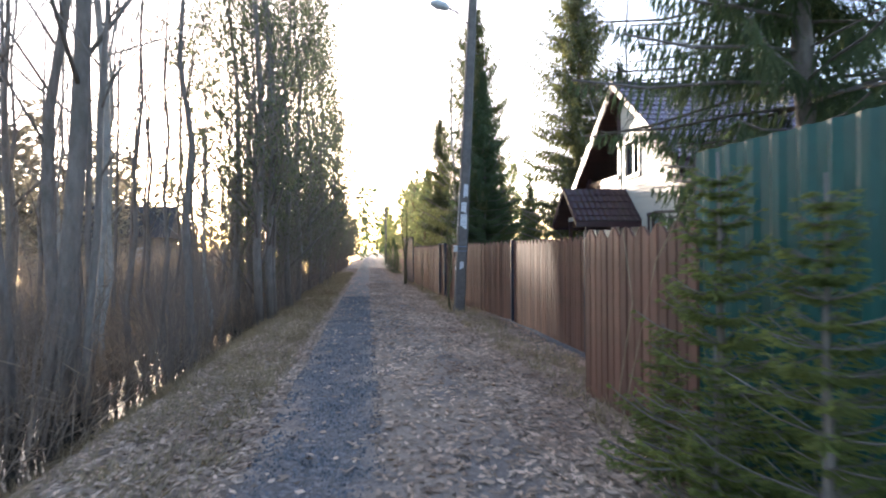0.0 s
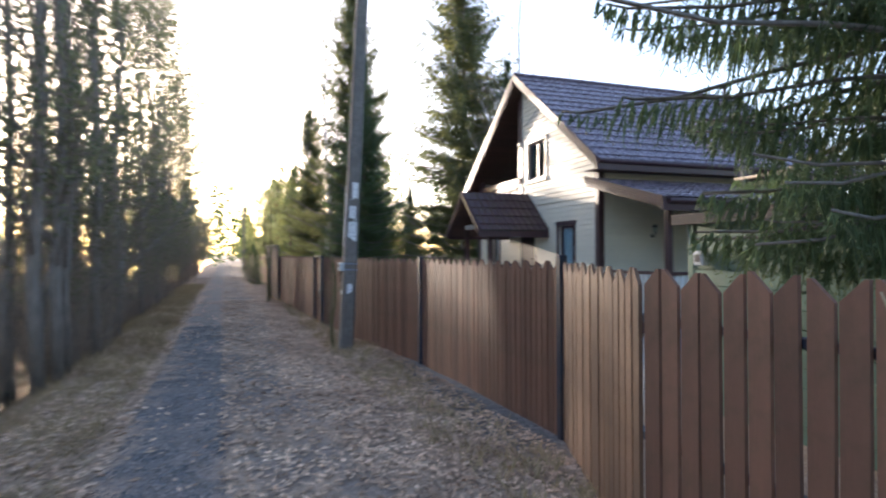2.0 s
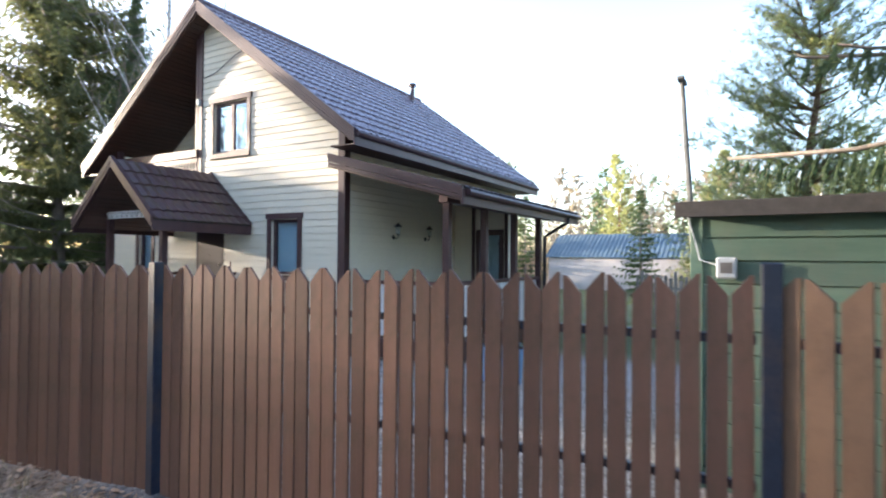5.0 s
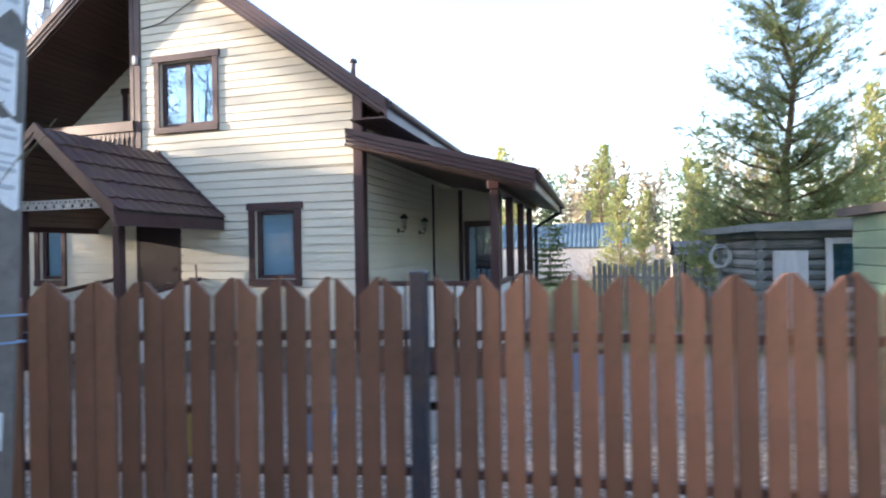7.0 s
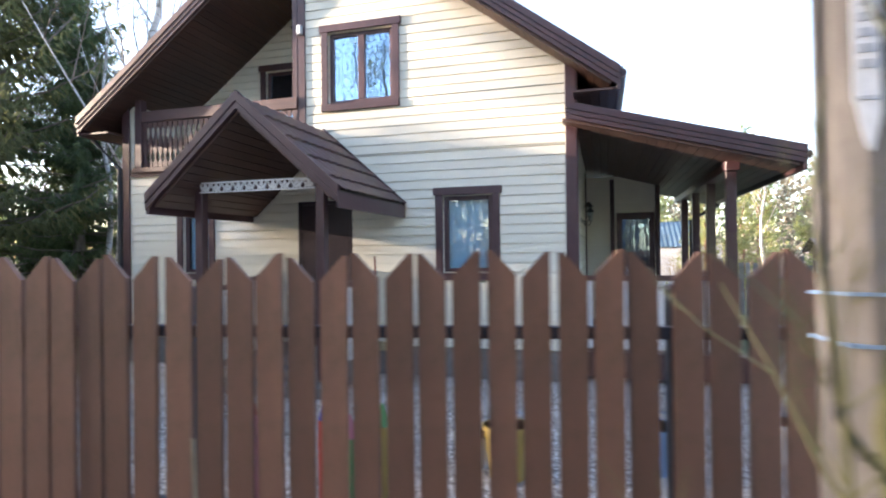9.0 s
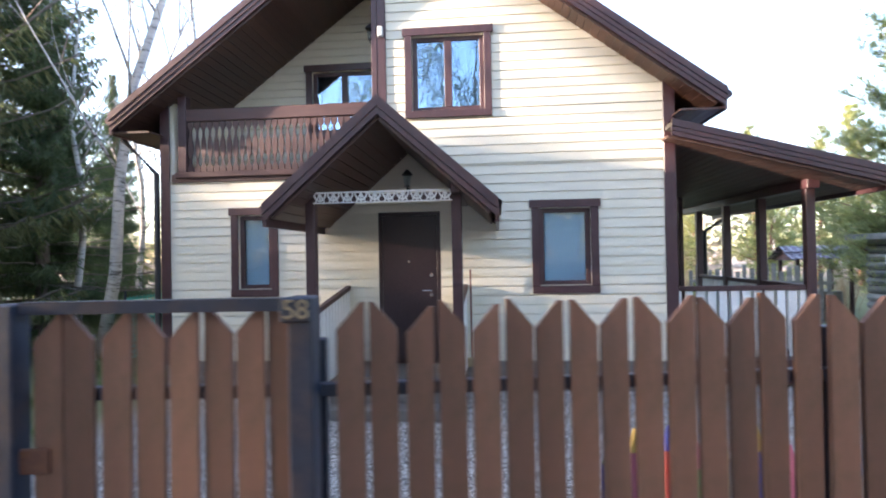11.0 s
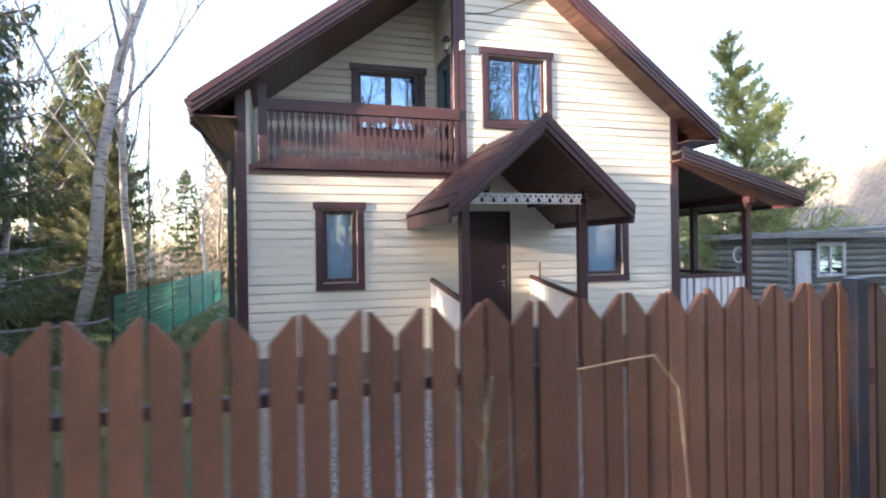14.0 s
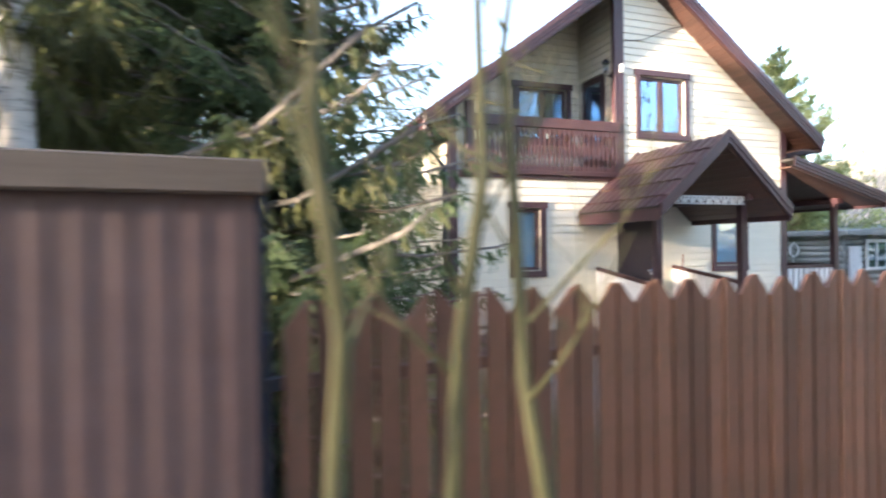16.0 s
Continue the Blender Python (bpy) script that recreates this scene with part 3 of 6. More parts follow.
def window(w, y, room, panes=1, glass=M_GLASS, m=None):
    """Trim boards proud of the wall with a wider head, a dark frame, a blind or a dark panel for the unlit room behind
    coated glass.
    """
    x0, x1, z0, z1 = w
    ob = new("window")
    ob.parent = house
    ob.empty_display_size = 0.1
    if m is not None:
        ob.matrix_basis = m
    part("trim_board", box((x0, y - 0.058, z0 + 0.09), (x0 + TR, y - 0.027, z1 - 0.09)), M_TRIM, ob)
    part("trim_board", box((x1 - TR, y - 0.058, z0 + 0.09), (x1, y - 0.027, z1 - 0.09)), M_TRIM, ob)
    part("trim_board", box((x0 - 0.03, y - 0.066, z1 - 0.09), (x1 + 0.03, y - 0.027, z1 + 0.015)), M_TRIM, ob, "wider head board")
    part("sill", box((x0, y - 0.075, z0 - 0.01), (x1, y - 0.027, z0 + 0.09)), M_TRIM, ob)
    a0, a1, b0, b1 = x0 + TR, x1 - TR, z0 + 0.09, z1 - 0.09
    fw = 0.065
    bm = bmesh.new()
    for lo, hi in (((a0, y + 0.02, b0), (a0 + fw, y + 0.08, b1)), ((a1 - fw, y + 0.02, b0), (a1, y + 0.08, b1)),
                   ((a0 + fw, y + 0.02, b0), (a1 - fw, y + 0.08, b0 + fw)), ((a0 + fw, y + 0.02, b1 - fw), (a1 - fw, y + 0.08, b1))):
        add_box(bm, lo, hi, 0.006)
    part("window_frame", bm, M_TRIM, ob)
    cells = [a0 + fw + (a1 - a0 - 2 * fw) * i / panes for i in range(panes + 1)]
    for c0, c1 in zip(cells, cells[1:]):
        if panes > 1 and c1 < a1 - fw - 0.01:
            part("mullion", box((c1 - 0.05, y + 0.015, b0 + fw), (c1 + 0.05, y + 0.075, b1 - fw)), M_TRIM, ob)
        pane = part("pane", box((c0, y + 0.045, b0 + fw), (c1, y + 0.055, b1 - fw), 0), glass, ob)
        pane.visible_shadow = False
    if room == "blind":
        bm = bmesh.new()
        n = 28
        for i in range(n):
            z = b0 + 0.04 + (b1 - b0 - 0.08) * i / n
            add_box(bm, (a0 + 0.02, y + 0.092, z), (a1 - 0.02, y + 0.10 + 0.006 * (i % 2), z + (b1 - b0 - 0.08) / n - 0.002))
        part("blind", bm, M_CURTAIN, ob, "closed pale blue slatted blind")
    else:
        # added panel close behind the glass, coloured dark like an unlit room
        part("dark_room_panel", box((a0, y + 0.45, b0), (a1, y + 0.47, b1)), M_ROOMDARK, ob)
    return ob


window(W1, 0, "dark", 2)
window(W4, LOG_Y, "dark", 2)
window(W2, 0, "blind", 1, M_CLEAR)
window(W3, 0, "blind", 1, M_CLEAR)
window((-4.3, -3.45, 1.05, 2.35), 0, "dark", 1, M_GLASS, LEFT)

# front door
d = new("door")
d.parent = house
tagged(d, "dark brown steel front door with chrome handle")
x0, x1, z0, z1 = DOOR
bm = bmesh.new()
for lo, hi in (((x0, -0.03, z0), (x0 + 0.05, 0.05, z1)), ((x1 - 0.05, -0.03, z0), (x1, 0.05, z1)), ((x0 + 0.05, -0.03, z1 - 0.05), (x1 - 0.05, 0.05, z1))):
    add_box(bm, lo, hi, 0.005)
part("door_frame", bm, M_DOOR, d)
part("door_leaf", box((x0 + 0.052, -0.026, z0), (x1 - 0.052, 0.04, z1 - 0.052), 0.006), M_DOOR, d)
part("door_handle", cable([(x1 - 0.13, -0.022, 1.22), (x1 - 0.13, -0.065, 1.22), (x1 - 0.25, -0.07, 1.22)], 0.011, 8), M_CHROME, d, "chrome lever handle")
for z in (1.16, 1.43):
    s = Soup()
    s.tube([(x1 - 0.13, -0.022, z), (x1 - 0.13, -0.034, z)], [0.028, 0.028], 10)
    part("lock_plate", s.data(), M_CHROME, d)
s = Soup()
s.tube([(x0 + 0.42, -0.022, 1.62), (x0 + 0.42, -0.03, 1.62)], [0.013, 0.013], 8)
part("peephole", s.data(), M_CHROME, d)
# loggia door
part("door_leaf", box((LOG_X - 0.03, 0.35, LOG_Z + 0.05), (LOG_X + 0.02, 1.06, 4.83), 0.006), M_TRIM, house, "dark brown balcony door")
part("pane", box((LOG_X - 0.036, 0.47, LOG_Z + 0.4), (LOG_X - 0.031, 0.94, 4.7), 0), M_GLASS, house)

# loggia balustrade: sawn flat balusters with a waisted outline
bal = new("balustrade")
bal.parent = house
tagged(bal, "dark brown balustrade of sawn waisted balusters")
BX0, BX1 = XL + 0.37, LOG_X - 0.02
part("top_rail", box((BX0, -0.09, 3.66), (BX1, -0.02, 3.83), 0.006), M_RAIL, bal)
part("bottom_rail", box((XL + 0.2, -0.11, LOG_Z - 0.06), (LOG_X + 0.1, -0.02, LOG_Z + 0.02), 0.006), M_RAIL, bal)
prof = [(0.041, 0.0), (0.041, 0.08), (0.014, 0.13), (0.011, 0.19), (0.034, 0.28), (0.038, 0.36), (0.034, 0.44), (0.011, 0.54), (0.014, 0.60), (0.041, 0.66), (0.041, 0.72)]
poly = [(x, z) for x, z in prof] + [(-x, z) for x, z in prof[::-1]]
bme = prism(poly, 0, 0.022)
bmesh_data = bpy.data.meshes.new("baluster")
bme.to_mesh(bmesh_data)
bme.free()
bmesh_data.materials.append(M_RAIL)
nb = 29
for i in range(nb):
    share("baluster", bmesh_data, bal, Matrix.Translation((BX0 + 0.05 + (BX1 - BX0 - 0.1) * i / (nb - 1), -0.065, LOG_Z + 0.01)))

# porch: gable roof on two posts, fretwork, steps and side rails
porch = new("porch")
porch.parent = house
tagged(porch, "front porch with gabled metal-tile roof and white fretwork")
PY, PA, PE = -2.06, 3.26, 2.19
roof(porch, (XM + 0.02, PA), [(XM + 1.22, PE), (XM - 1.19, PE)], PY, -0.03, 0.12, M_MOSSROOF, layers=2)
for x in (-3.90, -2.27):
    part("post", box((x - 0.055, -1.62, 0.1), (x + 0.055, -1.51, 2.42), 0.008), M_TRIM, porch)
    part("beam", box((x - 0.05, -1.75, 2.36), (x + 0.05, -0.03, 2.46), 0.006), M_TRIM, porch)
    part("handrail", cable([(x, -1.5, 1.07), (x, -0.03, 1.27)], 0.04, 4), M_RAIL, porch)
    for i in range(11):
        y = -1.44 + 0.13 * i
        part("side_board", box((x - 0.012, y, 0.2), (x + 0.012, y + 0.115, 1.04 + 0.136 * (y + 1.5)), 0), M_WHITE, porch)
part("beam", box((-3.95, -1.62, 2.30), (-2.22, -1.52, 2.38), 0.006), M_TRIM, porch)
part("gable_panel", prism([(-3.80, 2.44), (-2.34, 2.44), (XM + 0.02, 3.08)], -0.062, -0.033), M_SIDING, porch)
bm = bmesh.new()
add_box(bm, (-3.85, -1.66, 2.395), (-2.31, -1.64, 2.412))
add_box(bm, (-3.85, -1.66, 2.285), (-2.31, -1.64, 2.298))
nf = 10
for i in range(nf):
    cx = -3.85 + 1.54 * (i + 0.5) / nf
    for j in range(7):
        a, b = math.pi * j / 7, math.pi * (j + 1) / 7
        p = [(cx + r * math.cos(w), 2.398 - 1.25 * r * math.sin(w)) for r, w in ((0.073, a), (0.073, b), (0.057, b), (0.057, a))]
        add_prism(bm, p, Matrix.Translation((0, -1.66, 0)) @ Matrix.Diagonal((1, 0.02, 1, 1)))
    for sgn in (-1, 0, 1):
        p = [(cx - 0.008 + sgn * 0.0, 2.40), (cx + 0.008, 2.40), (cx + 0.008 + sgn * 0.05, 2.295), (cx - 0.008 + sgn * 0.05, 2.295)]
        add_prism(bm, p, Matrix.Translation((0, -1.657, 0)) @ Matrix.Diagonal((1, 0.014, 1, 1)))
bmesh.ops.recalc_face_normals(bm, faces=bm.faces)
part("fretwork", bm, M_WHITE, porch, "white sawn fretwork valance")
for i in range(3):
    part("step", box((-3.84, -1.5 + 0.3 * i, -0.15), (-2.33, -1.2 + 0.3 * i + (0.9 if i == 2 else 0), -0.02 + 0.12 * i), 0.008), M_CONCRETE, porch)


def lantern(m):
    """A small black wall lantern on a bracket."""
    ob = new("wall_lamp")
    ob.parent = house
    ob.matrix_basis = m
    s = Soup()
    s.tube([(0, 0, 0), (0, -0.02, 0)], [0.045, 0.045], 10)
    s.tube([(0, -0.02, 0), (0, -0.10, -0.03), (0, -0.13, 0.03), (0, -0.12, 0.06)], [0.009] * 4, 6)
    part("bracket", s.data(), M_BLACK, ob)
    s = Soup()
    s.tube([(0, -0.12, 0.06), (0, -0.12, 0.20)], [0.035, 0.055], 6)
    part("glass_body", s.data(), M_CLEAR, ob)
    s = Soup()
    s.tube([(0, -0.12, 0.20), (0, -0.12, 0.22), (0, -0.12, 0.28)], [0.075, 0.07, 0.012], 6)
    part("cap", s.data(), M_BLACK, ob)
    s = Soup()
    s.tube([(0, -0.12, 0.05), (0, -0.12, 0.06)], [0.04, 0.04], 6)
    part("base_ring", s.data(), M_BLACK, ob)
    return ob


lantern(Matrix.Translation((XM + 0.02, -0.06, 2.58)))
for y in (1.45, 2.62):
    lantern(Matrix.Translation((XR + 0.02, y, 2.0)) @ Matrix.Rotation(radians(90), 4, "Z"))
lantern(Matrix.Translation((LOG_X - 0.03, 0.12, 4.72)) @ Matrix.Rotation(radians(-90), 4, "Z"))
part("camera_box", box((LOG_X + 0.0, -0.12, 4.72), (LOG_X + 0.07, -0.05, 4.86), 0.01), M_BOX, house, "small white security camera")

# veranda: lean-to roof on posts along the side wall
ver = new("veranda")
ver.parent = house
tagged(ver, "open side veranda with lean-to metal-tile roof")
VX, VY0, VY1 = 2.97, -0.33, 5.4
VZ0, VZ1 = 3.31, 2.62
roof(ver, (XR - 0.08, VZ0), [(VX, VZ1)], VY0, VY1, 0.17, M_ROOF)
for y in (0.34, 1.72, 3.1, 4.5):
    part("post", box((2.29, y - 0.06, -0.1), (2.41, y + 0.06, 2.66), 0.008), M_TRIM, ver)
part("beam", box((2.27, 0.2, 2.50), (2.43, 5.3, 2.62), 0.006), M_TRIM, ver)
part("deck", box((XR + 0.03, 0.2, -0.1), (2.5, 5.3, 0.22), 0.006), M_RAIL, ver)
part("top_rail", box((2.31, 0.4, 1.14), (2.39, 4.45, 1.21), 0.006), M_RAIL, ver)
part("top_rail", box((XR + 0.05, 0.31, 1.14), (2.29, 0.37, 1.21), 0.006), M_RAIL, ver)
for i in range(26):
    y = 0.48 + 0.15 * i
    part("rail_board", box((2.335, y, 0.25), (2.36, y + 0.10, 1.14), 0), M_WHITE, ver)
for i in range(12):
    x = XR + 0.10 + 0.15 * i
    part("rail_board", box((x, 0.33, 0.25), (x + 0.10, 0.355, 1.14), 0), M_WHITE, ver)
part("wall", box((XR + 0.03, 3.95, 0.2), (1.85, 4.05, 2.95), 0.004), M_SIDING, ver)
for x in (1.0, 1.82):
    part("corner_board", box((x - 0.05, 3.92, 0.2), (x + 0.03, 3.948, 2.9)), M_TRIM, ver)
dd = new("door")
dd.parent = ver
tagged(dd, "dark brown glazed veranda door")
part("door_frame", prism([(1.07, 0.22), (1.75, 0.22), (1.75, 2.25), (1.07, 2.25)], 3.91, 3.945), M_TRIM, dd)
part("pane", box((1.17, 3.895, 0.95), (1.65, 3.905, 2.12), 0), M_GLASS, dd)
part("gutter", cable([(VX + 0.05, VY0 + 0.1, VZ1 - 0.03), (VX + 0.05, VY1, VZ1 - 0.05)], 0.055, 8), M_TRIM, ver)
part("downpipe", cable([(VX + 0.05, 4.6, VZ1 - 0.06), (VX + 0.03, 4.6, 2.42), (2.48, 4.55, 2.1), (2.48, 4.55, 0.0)], 0.042, 8), M_BLACK, ver, "black downpipe")

# cable to the gable
part("service_wire", cable([(-3.3, -0.03, 5.3), (-2.9, -0.05, 5.35), (-2.3, -0.06, 5.62), (-1.8, -0.03, 5.75)], 0.008, 5), M_BLACK, house)


# ---- fences ----
FB, FT = -0.17, 1.535
PW = 0.0895


def picket_mesh(mirror, material, name, top=FT):
    h = top - FB
    poly = [(0, 0), (PW, 0), (PW, h), (PW - 0.014, h), (0, h - 0.088)]
    if mirror:
        poly = [(PW - x, z) for x, z in poly][::-1]
    bm = prism(poly, -0.022, 0)
    me = bpy.data.meshes.new(name)
    bm.to_mesh(me)
    bm.free()
    me.materials.append(material)
    return me


PICKETS = {k: [picket_mesh(False, m, "picket"), picket_mesh(True, m, "picket")] for k, m in (("brown", M_PICKET), ("faded", M_PICKET2))}
rng = random.Random(4)


def picket_run(parent, length, stain="brown", pair=0.217, phase=0.109, z0=0.0):
    """Pickets cut on the slant in mirrored pairs, so that two make one point, on two steel rails; local x along, outside towards -y."""
    k = -2
    while phase + (k - 0.5) * pair < length:
        for mirror, c in ((0, phase + (k - 0.25) * pair), (1, phase + (k + 0.25) * pair)):
            if 0.015 < c < length - 0.015:
                m = Matrix.Translation((c - PW / 2 * pair / 0.217, -0.02 + rng.uniform(-0.003, 0.003), FB + z0 + rng.uniform(-0.012, 0.012)))
                m = m @ Matrix.Rotation(rng.uniform(-0.004, 0.004), 4, "Y") @ Matrix.Diagonal((pair / 0.217, 1, 1, 1))
                share("picket", PICKETS[stain][mirror], parent, m)
        k += 1
    for z in (1.24, 0.60):
        part("rail", box((0, -0.018, z + z0), (length, 0.022, z + z0 + 0.042), 0.003), M_STEEL, parent)


def lay(p, q):
    d = Vector((q[0] - p[0], q[1] - p[1], 0))
    return Matrix.Translation((p[0], p[1], 0)) @ Matrix.Rotation(math.atan2(d.y, d.x), 4, "Z"), d.length


def fence(p, q, stain="brown", posts=(0.0,), pair=0.217, phase=0.109, label="brown stained picket fence section with slant-cut pickets"):
    m, length = lay(p, q)
    f = thing("picket_fence", m, label, "fence", "picket fence along the lane", kind="structure")
    picket_run(f, length, stain, pair, phase)
    for u in posts:
        part("post", box((u * length - 0.03, 0.024, FB - 0.05), (u * length + 0.03, 0.084, 1.42), 0.004), M_STEEL, f)
    return f


P_BROWN, P_L2, P_L1 = (-9.60, -6.57), (-7.17, -6.35), (-5.15, -6.16)
G_L, G_R = (-3.41, -5.99), (-2.43, -5.91)
P_R1, P_R2, P_B, P_A, P_C, P_G = (-0.70, -5.64), (1.06, -5.36), (2.934, -5.0), (6.907, -4.79), (9.084, -5.60), (10.95, -5.48)
fence(P_BROWN, P_L2, pair=0.207, phase=0.153)
fence(P_L2, P_L1, pair=0.2184, phase=0.211)
fence(P_L1, G_L, pair=0.2168, phase=0.13)
fence(G_R, P_R1, pair=0.2165, phase=0.175)
fence(P_R1, P_R2, pair=0.235, phase=0.192)
fence(P_R2, P_B, pair=0.235, phase=0.074)
fence(P_A, P_C, "faded", pair=0.254, phase=0.127, label="sun-faded picket fence section beside the vehicle gate")
fence(P_C, P_G, "brown", pair=0.254, phase=0.127)


def steel_post(p, top, label):
    return tagged(part("gate_post", box((p[0] - 0.04, p[1] - 0.04, -0.3), (p[0] + 0.04, p[1] + 0.04, top), 0.006), M_STEEL), label, "post", "gate posts")


steel_post((P_A[0], P_A[1] - 0.05), 1.60, "dark blue steel post of the vehicle gate")
steel_post((P_B[0], P_B[1] - 0.05), 1.56, "dark blue steel post of the vehicle gate")
steel_post((G_L[0] + 0.02, G_L[1] - 0.05), 1.56, "dark blue steel post of the garden gate")
steel_post((G_R[0] - 0.02, G_R[1] - 0.05), 1.57, "dark blue steel post of the garden gate")
# vehicle gate: two leaves between the steel posts
mid = ((P_A[0] + P_B[0]) / 2, (P_A[1] + P_B[1]) / 2)
for p, q in (((P_B[0] + 0.06, P_B[1]), (mid[0] - 0.01, mid[1])), ((mid[0] + 0.01, mid[1]), (P_A[0] - 0.06, P_A[1]))):
    m, length = lay(p, q)
    g = thing("vehicle_gate_leaf", m, "closed brown picket leaf of the vehicle gate", "gate", "vehicle gate leaves")
    picket_run(g, length, pair=0.2137, phase=0.0)
# garden gate
m, length = lay((G_L[0] + 0.075, G_L[1]), (G_R[0] - 0.075, G_R[1]))
g = thing("garden_gate", m, "closed brown picket garden gate with a wooden pull handle", "gate")
picket_run(g, length)
part("hinge", box((-0.05, -0.06, 1.02), (0.07, -0.044, 1.10), 0.004), M_RUST, g, "rusty hinge plate")
part("handle", cable([(length - 0.20, -0.07, 0.62), (length - 0.12, -0.075, 0.72), (length - 0.06, -0.07, 0.80)], 0.016, 7), M_GREYWOOD, g, "worn wooden pull handle")
part("latch", box((length - 0.03, -0.05, 0.66), (length + 0.02, -0.035, 0.74), 0.003), M_CHROME, g)
a, b = Vector((G_L[0], G_L[1] - 0.05, 1.54)), Vector((G_R[0], G_R[1] - 0.05, 1.555))
d = (b - a).normalized()
n = Vector((-d.y, d.x, 0))
lin = tagged(part("gate_lintel", prism([(0.06, -0.02), ((b - a).length - 0.06, -0.02), ((b - a).length - 0.06, 0.02), (0.06, 0.02)], -0.02, 0.02), M_STEEL),
             "dark blue steel bar across the garden gate", "gate lintel")
lin.matrix_basis = lay(a, b)[0] @ Matrix.Translation((0, 0, 1.545))
plate = part("number_plate", box((-0.05, -0.012, -0.04), (0.05, 0.0, 0.04), 0.006), M_STEEL)
plate.matrix_basis = lay(a, b)[0] @ Matrix.Translation(((b - a).length - 0.03, -0.045, 1.53))
tagged(plate, "small house number plate on the gate post", "number plate")
tx = bpy.data.curves.new("house_number", "FONT")
tx.body, tx.size, tx.align_x, tx.align_y, tx.extrude = "58", 0.085, "CENTER", "CENTER", 0.003
tx.materials.append(M_REED)
tob = new("house_number", tx)
tob.parent = plate
tob.matrix_basis = Matrix.Translation((0, -0.016, 0)) @ Matrix.Rotation(radians(90), 4, "X")


M_OLDPLANK = surface("weathered_brown_plank", (0.10, 0.080, 0.066), (0.165, 0.135, 0.112), 9, 0.85, stretch=(0.08, 1, 1), bump=0.4, dist=0.003, dirt=(0.09, 0.08, 0.065), dirt_scale=4)


def profiled_fence(p, q, height, material, name, label, cap, rib=0.15, base=-0.2, deep=0.022):
    """Trapezoid-ribbed steel sheets on posts, one part a sheet."""
    m, length = lay(p, q)
    f = thing(name, m, label, "fence", kind="structure")
    sheets = max(1, round(length / 1.1))
    for k in range(sheets):
        x0, x1 = k * length / sheets, (k + 1) * length / sheets
        xs, ys, x = [], [], x0
        while x < x1 - 0.01:
            for u, y in ((0, 0), (0.36, 0), (0.55, -deep), (0.81, -deep)):
                if x + u * rib < x1:
                    xs.append(x + u * rib)
                    ys.append(y)
            x += rib
        xs.append(x1)
        ys.append(0)
        v = [(a, b + o, z) for o in (0, 0.003) for z in (base, height) for a, b in zip(xs, ys)]
        w = len(xs)
        fc = [(i, i + 1, w + i + 1, w + i) for i in range(w - 1)] + [(3 * w + i, 3 * w + i + 1, 2 * w + i + 1, 2 * w + i) for i in range(w - 1)]
        part("sheet", (v, fc), material, f)
    for k in range(sheets + 1):
        x = k * length / sheets
        part("post", box((x - 0.03, 0.01, base - 0.1), (x + 0.03, 0.07, height - 0.02), 0.004), M_STEEL, f)
    if cap:
        part("cap_rail", box((-0.03, -0.06, height - 0.10), (length + 0.03, 0.05, height + 0.0), 0.006), M_OLDPLANK, f)
    return f


profiled_fence((-13.4, -6.95), (-9.62, -6.70), 1.95, M_BROWNMETAL, "brown_sheet_fence", "tall brown ribbed sheet-steel fence capped with a weathered plank", True, 0.095, deep=0.0035)
profiled_fence((10.95, -5.50), (17.5, -4.55), 2.0, M_GREENMETAL, "green_sheet_fence", "tall dark green ribbed sheet-steel fence", False, 0.19)
# fences further along the lane
for k, (x0, x1, h) in enumerate(((-13.5, -19.5, 0.0), (-19.7, -26, 0.1), (-26.2, -33, 0.0), (-33.2, -42, 0.1), (-42.2, -52, 0.0))):
    m, length = lay((x1, road_mid(x1) + 2.2), (x0, road_mid(x0) + 2.2))
    f = thing("picket_fence", m, "brown picket fence of a plot further down the lane", "fence", "picket fences down the lane", kind="structure")
    bm = bmesh.new()
    nn = int(length / 0.16)
    for i in range(nn):
        x = i * length / nn
        add_prism(bm, [(x, FB), (x + 0.13, FB), (x + 0.13, FT + h - 0.08), (x + 0.065, FT + h), (x, FT + h - 0.08)], Matrix.Diagonal((1, 0.03, 1, 1)))
    bmesh.ops.recalc_face_normals(bm, faces=bm.faces)
    part("pickets", bm, M_PICKET if k % 2 else M_PICKET2, f)
    part("rail", box((0, 0.032, 1.1), (length, 0.07, 1.18)), M_STEEL, f)

# ---- utility pole ----
PALE_STRAP = surface("pale_blue_strap", (0.16, 0.26, 0.42), (0.2, 0.32, 0.5), 20, 0.5, bump=0)
lean = Matrix.Translation((1.412, -6.02, -0.2)) @ Matrix.Rotation(radians(-2.9), 4, "X") @ Matrix.Rotation(radians(0.4), 4, "Y")
pole = thing("utility_pole", lean, "leaning weathered concrete pole with torn notices and a meter box", "pole")
bm = bmesh.new()
hh = 9.5
a, b = 0.127, 0.092
rows = []
for z, r in ((0, a), (hh, b)):
    c = 0.035
    rows.append([bm.verts.new((sx * (r - (c if k else 0)), sy * (r - (0 if k else c)), z)) for sx, sy, k in
                 ((-1, -1, 1), (1, -1, 1), (1, -1, 0), (1, 1, 0), (1, 1, 1), (-1, 1, 1), (-1, 1, 0), (-1, -1, 0))])
for i in range(8):
    bm.faces.new((rows[0][i], rows[0][(i + 1) % 8], rows[1][(i + 1) % 8], rows[1][i]))
bm.faces.new(rows[1])
part("shaft", bm, M_CONCRETE, pole)


